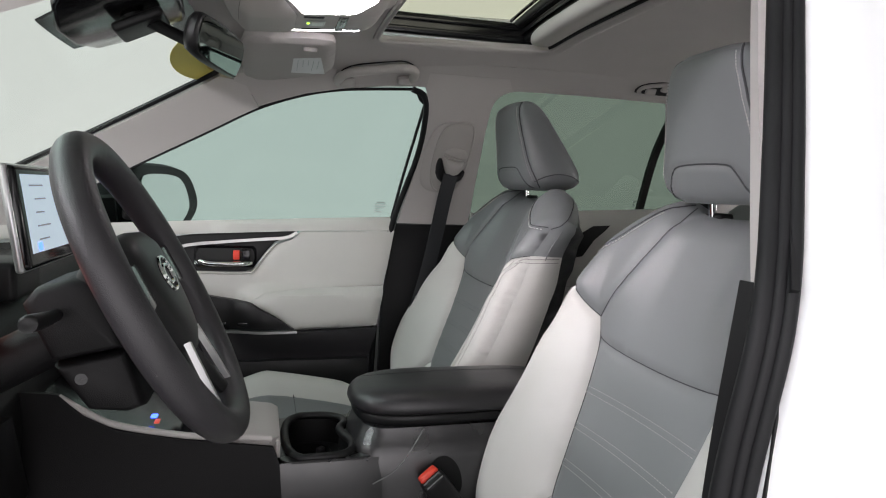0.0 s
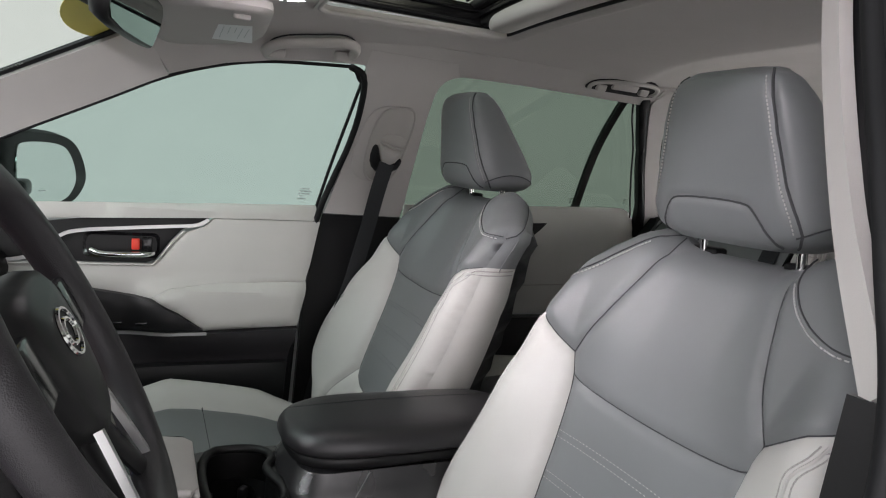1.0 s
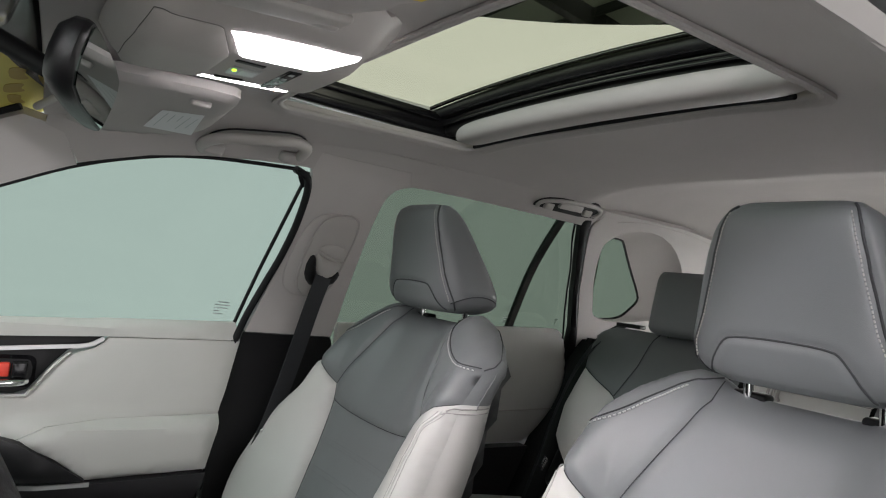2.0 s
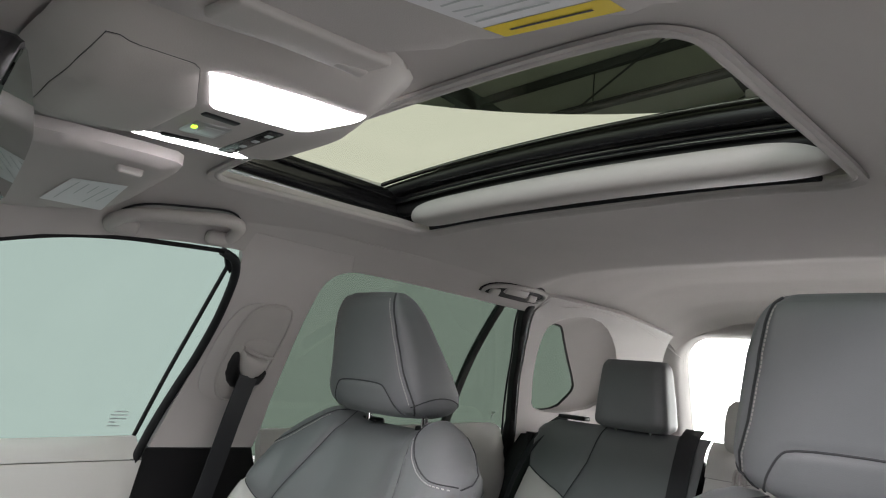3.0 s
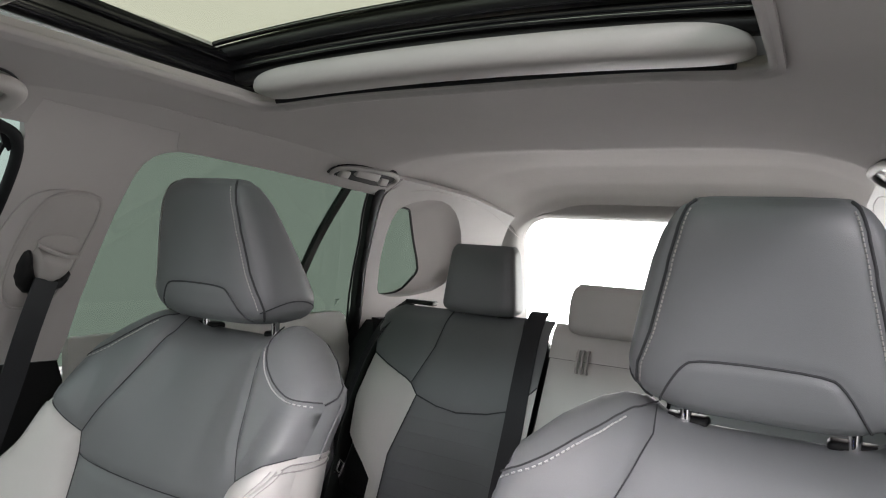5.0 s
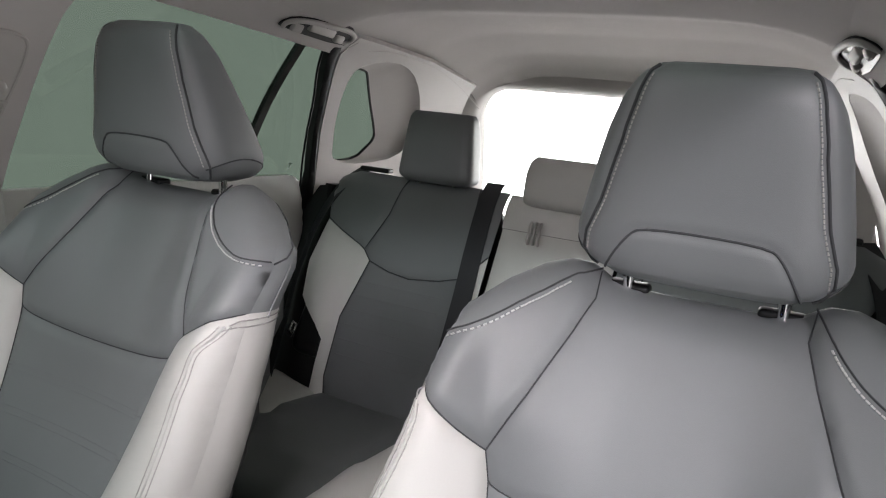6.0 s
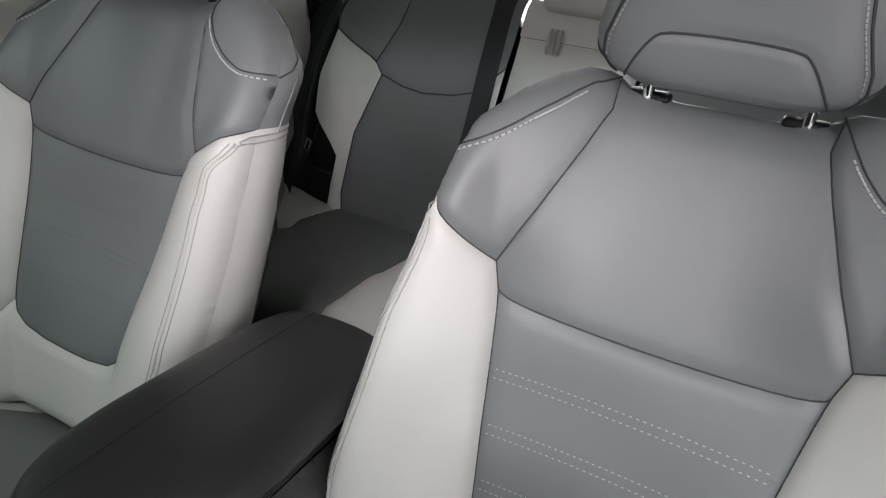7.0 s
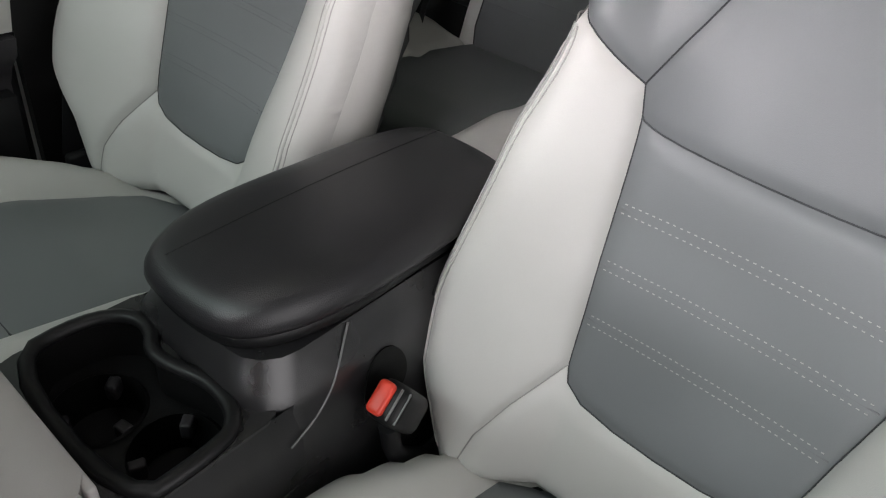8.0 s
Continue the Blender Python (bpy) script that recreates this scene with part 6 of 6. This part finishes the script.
for cp in cups:
    c0 = cp.mean(0)
    part("cup_well", loft([np.column_stack([(cp - c0) * k + c0, np.full(28, z)]) for z, k in ((0.7535, 1.05), (0.7555, 1.0), (0.735, 0.97), (0.706, 0.92))], cap=False), DEEPBLACK, cs)
    for k in range(3):
        an = radians(40 + 120 * k)
        part("cup_finger", rbox((c0[0] + 0.033 * math.cos(an), c0[1] + 0.033 * math.sin(an), 0.745), (0.016, 0.012, 0.02), 0.003, m=Euler((0, 0, an)).to_matrix()), BLACKVINYL, cs)
part("tray_side", loft([np.column_stack([rounded_rect(0.085, 0.32, -w_, w_, 0.03, 4), np.full(20, z)]) for z, w_ in ((0.50, 0.129), (0.60, 0.1255), (0.69, 0.1195), (0.765, 0.1150), (0.79, 0.1100), (0.799, 0.1080))], cap=False), SATIN, cs)
# gear selector panel
gz = lambda x, y: np.column_stack([x, y, np.interp(x, [-0.2, 0.0, 0.12], [0.892, 0.850, 0.832]) + 0 * y])
gs = [(0.03, -0.092), (0.105, -0.092), (0.120, -0.07), (0.120, 0.085), (0.105, 0.098), (0.03, 0.098)]
notch = [(0.03, -0.040), (0.062, -0.040), (0.070, -0.030), (0.070, 0.05), (0.062, 0.06), (0.03, 0.06)]
gs = gs[:-1] + [(0.03, 0.098)] + notch[::-1]
part("selector_panel", sheet(gs, gz, 0.012, puff=0.005, reach=0.010, thick=0.03), PILLAR, cs, "pale grey gear selector panel")
part("selector_gate", sheet([(-0.17, -0.09), (0.03, -0.09), (0.03, -0.04), (0.066, -0.036), (0.066, 0.056), (0.03, 0.06), (0.03, 0.096), (-0.17, 0.096)], lambda x, y: gz(x, y) - np.array([0, 0, 0.005]), 0.02, thick=0.02), GLOSSBLACK, cs, "gloss black selector gate")
part("panel_front_face", rbox((0.118, 0.003, 0.815), (0.008, 0.18, 0.03), 0.003), PILLAR, cs)
part("selector_lever", rbox((-0.02, 0.010, 0.87), (0.026, 0.026, 0.06), 0.01), BLACK, cs)
part("selector_knob", rbox((-0.025, 0.010, 0.905), (0.045, 0.045, 0.05), 0.018), BLACKVINYL, cs, "black leather selector knob")
part("front_panel", sheet([(-0.40, -0.11), (-0.165, -0.095), (-0.165, 0.10), (-0.40, 0.11)], lambda x, y: np.column_stack([x, y, np.interp(x, [-0.4, -0.165], [0.95, 0.882]) + 0 * y]), 0.03, thick=0.03), GLOSSBLACK, cs)
part("button_light", rbox((-0.075, -0.055, 0.872), (0.010, 0.014, 0.003), 0.001), BLUELED, cs, "blue lit button")
part("button_light", rbox((-0.068, -0.075, 0.870), (0.008, 0.016, 0.003), 0.001), REDGLOW, cs, "dim red lit button")
part("edge_strip", tube(curve([(-0.20, -0.104, 0.925), (-0.165, -0.103, 0.900), (-0.12, -0.102, 0.876), (-0.02, -0.101, 0.853), (0.05, -0.099, 0.846), (0.108, -0.096, 0.838)], 24), 0.0055, 8), PILLAR, cs, "pale edge strip")
wall_in = [(-0.45, 0.43), (0.15, 0.43), (0.13, 0.66), (0.12, 0.80), (0.11, 0.828), (-0.02, 0.848), (-0.12, 0.870), (-0.165, 0.895), (-0.20, 0.93), (-0.45, 0.96)]
part("side_wall", sheet(wall_in, lambda x, z: np.column_stack([x, -0.102 - 0.09 * np.clip(0.83 - z, 0, 1), z]), 0.03, thick=-0.008), DASHBLACK, cs)
part("side_wall", mirrored(sheet(wall_in, lambda x, z: np.column_stack([x, -0.104 - 0.09 * np.clip(0.83 - z, 0, 1), z]), 0.03, thick=-0.008)), DASHBLACK, cs)
# no hollow here: a thin dark sheet gives the shade inside the buckle pocket
part("buckle_pocket", sheet(smooth([(0.362, 0.755), (0.376, 0.790), (0.402, 0.797), (0.424, 0.775), (0.430, 0.735), (0.408, 0.715), (0.372, 0.722)], 2), lambda x, z: np.column_stack([x, -np.interp(z, [0.692, 0.765, 0.79, 0.803], [0.1215, 0.117, 0.112, 0.108]) - 0.0025, z]), 0.012, thick=0.004), DEEPBLACK, cs, "dark sheet for the shade in the buckle pocket")

# driver's belt buckle
bk = thing("belt_buckle", (0.39, -0.15, 0.70), "black belt buckle with a red release button", "belt buckle")
bm_ = Euler((0, radians(-36), radians(8))).to_matrix()
bt = bm_.to_4x4()
bt.translation = (0.379, -0.150, 0.753)
bt = bt @ Matrix.Scale(0.84, 4)
part("body", moved(rbox((0, -0.001, -0.012), (0.052, 0.042, 0.096), 0.012), bt), BLACK, bk)
part("release_button", moved(rbox((0, 0.008, 0.037), (0.042, 0.022, 0.014), 0.006), bt), RED, bk, "red release button")
part("slot", moved(rbox((0, -0.010, 0.036), (0.040, 0.003, 0.003), 0.001), bt), EDGEGREY, bk)
part("slot", moved(rbox((0, -0.019, 0.030), (0.040, 0.003, 0.003), 0.001), bt), EDGEGREY, bk)
part("stalk", tube(curve([(0.37, -0.15, 0.73), (0.39, -0.15, 0.66), (0.45, -0.155, 0.60)], 10), 0.011, 8), RUBBER, bk)

# ---- steering wheel ----
sw = thing("steering_wheel", (-0.019, -0.388, 1.130), "black leather steering wheel with silver spoke trims", "steering wheel")
wm = pose(-0.019, -0.388, 1.130, 0, 62.5, 0)      # local z: the wheel's axis towards the driver
w = np.arange(72) * 2 * np.pi / 72
R0 = 0.170
part("rim", moved(tube(np.column_stack([R0 * np.cos(w), R0 * np.sin(w), 0 * w]), 0.0185, 16, closed=True), wm), BLACKVINYL, sw, "black leather rim")
# local x points down the wheel, local y across
hub = []
for zz, k in ((-0.055, 0.8), (-0.03, 1.0), (-0.008, 1.0), (0.004, 0.93), (0.010, 0.78), (0.013, 0.45)):
    loop = smooth([(-0.072, -0.06), (-0.072, 0.06), (-0.045, 0.088), (0.03, 0.078), (0.082, 0.035), (0.082, -0.035), (0.03, -0.078), (-0.045, -0.088)], 2)
    hub.append(np.column_stack([loop * k, np.full(len(loop), zz)]))
part("airbag_cover", moved(loft(hub), wm), BLACK, sw)
for s in (1, -1):
    part("spoke", moved(tube(curve([(-0.012, s * 0.07, -0.012), (-0.02, s * 0.12, -0.010), (-0.02, s * 0.172, 0.0)], 10), [0.026, 0.024, 0.022, 0.021, 0.020, 0.019, 0.018, 0.016, 0.014, 0.012], 10, squash=0.5), wm), BLACK, sw)
    part("spoke_button_pad", moved(rbox((-0.015, s * 0.105, 0.002), (0.05, 0.045, 0.01), 0.004), wm), GLOSSBLACK, sw)
    part("lower_spoke", moved(tube(curve([(0.06, s * 0.03, -0.012), (0.11, s * 0.045, -0.010), (0.165, s * 0.055, 0.0)], 10), 0.015, 10, squash=0.5), wm), BLACK, sw)
    part("silver_spoke_trim", moved(strap(curve([(0.062, s * 0.044, 0.004), (0.10, s * 0.055, 0.004), (0.135, s * 0.064, 0.004), (0.155, s * 0.066, 0.006)], 12), (0.2, 1, 0), 0.009, 0.007), wm), SILVER, sw, "silver trim")
w2_ = np.arange(32) * 2 * np.pi / 32
for rx, ry in ((0.020, 0.029), (0.011, 0.018)):
    part("emblem", moved(tube(np.column_stack([-0.012 + rx * np.cos(w2_), ry * np.sin(w2_), np.full(32, 0.014)]), 0.0022, 6, closed=True), wm), CHROME, sw, "plain chrome oval emblem")
part("column_cover", loft([np.array(wm.to_3x3() @ Vector((0, 0, d))) + np.array([-0.019, -0.388, 1.130]) + np.column_stack([np.zeros(20), r * 1.05 * np.cos(np.arange(20) * np.pi / 10), r * np.sin(np.arange(20) * np.pi / 10)]) for d, r in ((-0.03, 0.030), (-0.06, 0.030), (-0.12, 0.030), (-0.24, 0.030))]), DASHBLACK, sw)
for nm, outline in (("upper_shroud", [(-0.137, 1.125), (-0.126, 1.140), (-0.098, 1.149), (-0.072, 1.150), (-0.058, 1.118), (-0.043, 1.079), (-0.110, 1.0655)]),
                    ("lower_shroud", [(-0.110, 1.0635), (-0.043, 1.077), (-0.032, 1.045), (-0.024, 1.018), (-0.040, 1.012), (-0.078, 1.016)])):
    q = resample(outline, 0.006)
    c0 = q.mean(0)
    rings = [np.column_stack([c0[0] + (q[:, 0] - c0[0]) * k, np.full(len(q), yy), c0[1] + (q[:, 1] - c0[1]) * k]) for yy, k in ((-0.462, 0.80), (-0.459, 0.92), (-0.452, 0.98), (-0.440, 1.0), (-0.336, 1.0), (-0.324, 0.98), (-0.317, 0.92), (-0.314, 0.80))]
    part(nm, loft(rings), DASHBLACK, sw, "black plastic shroud of the steering column")
part("screw_recess", tube([(-0.083, -0.4625, 1.050), (-0.083, -0.456, 1.050)], 0.006, 14), GLOSSBLACK, sw)
for s, dy in ((1, 0.12), (-1, -0.12)):
    part("stalk", tube(curve([(-0.11, -0.388 + s * 0.03, 1.11), (-0.10, -0.388 + s * 0.12, 1.12), (-0.10, -0.388 + s * 0.165, 1.125), (-0.10, -0.388 + s * 0.172, 1.125)], 10), [0.006, 0.006, 0.0065, 0.007, 0.0075, 0.008, 0.008, 0.008, 0.006, 0.002], 10), BLACK, sw)

# ---- dashboard ----
db = thing("dashboard", (-0.5, 0, 0.6), "black dashboard with a padded top", "dashboard")
prof = smooth([(-1.0, 1.03), (-0.7, 1.075), (-0.42, 1.085), (-0.31, 1.07), (-0.265, 1.03), (-0.27, 0.97), (-0.245, 0.93), (-0.25, 0.82), (-0.30, 0.74), (-0.42, 0.62), (-0.8, 0.55), (-1.0, 0.55)], 2)
part("body", loft([np.column_stack([prof[:, 0] + 0.03 * (abs(yy) / 0.7) ** 2, np.full(len(prof), yy), prof[:, 1] - 0.015 * (abs(yy) / 0.7) ** 2]) for yy in np.linspace(-0.735, 0.735, 21)]), DASHBLACK, db)
hood = smooth([(-0.50, 1.08), (-0.42, 1.17), (-0.27, 1.175), (-0.235, 1.155), (-0.25, 1.12), (-0.30, 1.0), (-0.5, 1.0)], 2)
part("gauge_hood", loft([np.column_stack([(hood[:, 0] + 0.35) * k - 0.35, np.full(len(hood), yy), 1.0 + (hood[:, 1] - 1.0) * k]) for yy, k in ((-0.585, 0.5), (-0.55, 0.88), (-0.47, 1.0), (-0.30, 1.0), (-0.22, 0.88), (-0.19, 0.5))]), DASHBLACK, db, "black hood over the gauges")
part("gauge_display", rbox((-0.243, -0.388, 1.095), (0.008, 0.28, 0.075), 0.003, m=Euler((0, radians(-14), 0)).to_matrix()), REDGLOW, db, "dim red gauge display")
part("vent_strip", rbox((-0.262, 0.36, 0.99), (0.012, 0.5, 0.02), 0.004), SILVER, db, "silver strip")
for k in range(4):
    part("vent_slat", rbox((-0.258, 0.62, 1.02 + 0.012 * k - 0.03), (0.02, 0.12, 0.003), 0.001), GLOSSBLACK, db)
part("knee_panel", sheet([(-0.72, 0.50), (-0.14, 0.50), (-0.14, 0.80), (-0.20, 0.93), (-0.58, 0.95), (-0.72, 0.9)], lambda y, z: np.column_stack([-0.26 - 0.35 * np.clip(0.80 - z, 0, 1), y, z]), 0.04, puff=0.01, reach=0.03, thick=-0.03), DASHBLACK, db, "black panel under the steering column")
ts = thing("touch_screen", (-0.26, 0.0, 1.10), "lit touch screen standing on the dashboard", "screen")
tm = pose(-0.245, -0.005, 1.19, 0, -8, 0)
part("bezel", moved(rbox((0, 0, 0), (0.022, 0.25, 0.15), 0.008), tm), GLOSSBLACK, ts)
part("display", moved(rbox((0.0108, -0.0, 0.004), (0.003, 0.215, 0.115), 0.001), tm), SCREEN, ts, "pale blue lit display", flat=True)
for k in range(5):
    part("text_bar", moved(rbox((0.0126, -0.05 + 0.01 * (k % 2), 0.045 - 0.02 * k), (0.0008, 0.06 - 0.012 * (k % 3), 0.0022), 0), tm), PALEINK, ts, flat=True)
part("blue_icon", moved(rbox((0.0126, -0.075, -0.045), (0.0008, 0.016, 0.012), 0), tm), BLUELED, ts, "small blue icon", flat=True)
part("frame_edge", moved(rbox((-0.004, 0, 0), (0.012, 0.256, 0.156), 0.005), tm), SILVER, ts, "silver frame edge")
part("foot", rbox((-0.30, -0.005, 1.09), (0.07, 0.12, 0.06), 0.01), BLACK, ts)

# ---- rear belts ----
rb = thing("rear_seat_belt", (1.4, 0.18, 0.74), "black centre seat belt lying over the rear bench", "seat belt", "rear seat belts")
pts = []
for y0, z0 in ((0.205, 1.262), (0.200, 1.243), (0.196, 1.20), (0.187, 1.10), (0.176, 1.0), (0.168, 0.90), (0.164, 0.83), (0.165, 0.775)):
    q_ = RB(np.array([y0]), np.array([min(z0, 1.247)]))[0]
    pts.append((q_[0] - 0.012 + (0.03 if z0 > 1.25 else 0), y0, z0 + 0.004))
part("webbing", strap(curve(pts, 40), (0, 1, 0.05), 0.047), WEB, rb, "black woven webbing")
part("buckle", rbox((1.335, 0.178, 0.80), (0.03, 0.035, 0.07), 0.008, m=Euler((0, radians(26), 0)).to_matrix()), BLACK, rb, "black plastic buckle")
for s in (1, -1):
    back = (lambda vf: vf) if s > 0 else mirrored
    sb = thing("rear_seat_belt", (1.4, s * 0.62, 0.74), "black outer seat belt beside the rear bench", "seat belt", "rear seat belts")
    part("webbing", back(strap(curve([(1.60, 0.60, 1.255), (1.53, 0.63, 1.20), (1.47, 0.655, 1.10), (1.40, 0.655, 0.96), (1.33, 0.63, 0.84), (1.25, 0.60, 0.72), (1.20, 0.58, 0.62)], 30), (0.55, 0.5, 0.3), 0.047)), WEB, sb, "black woven webbing")
    tl = pose(1.312, s * 0.583, 0.857, 0, 20, s * -35)
    part("tongue", moved(join(rbox((0, 0, 0.012), (0.004, 0.036, 0.006), 0.001), rbox((0, 0.015, -0.004), (0.004, 0.006, 0.03), 0.001), rbox((0, -0.015, -0.004), (0.004, 0.006, 0.03), 0.001), rbox((0, 0, -0.016), (0.004, 0.036, 0.010), 0.001)), tl), CHROME, sb, "bright steel belt tongue")
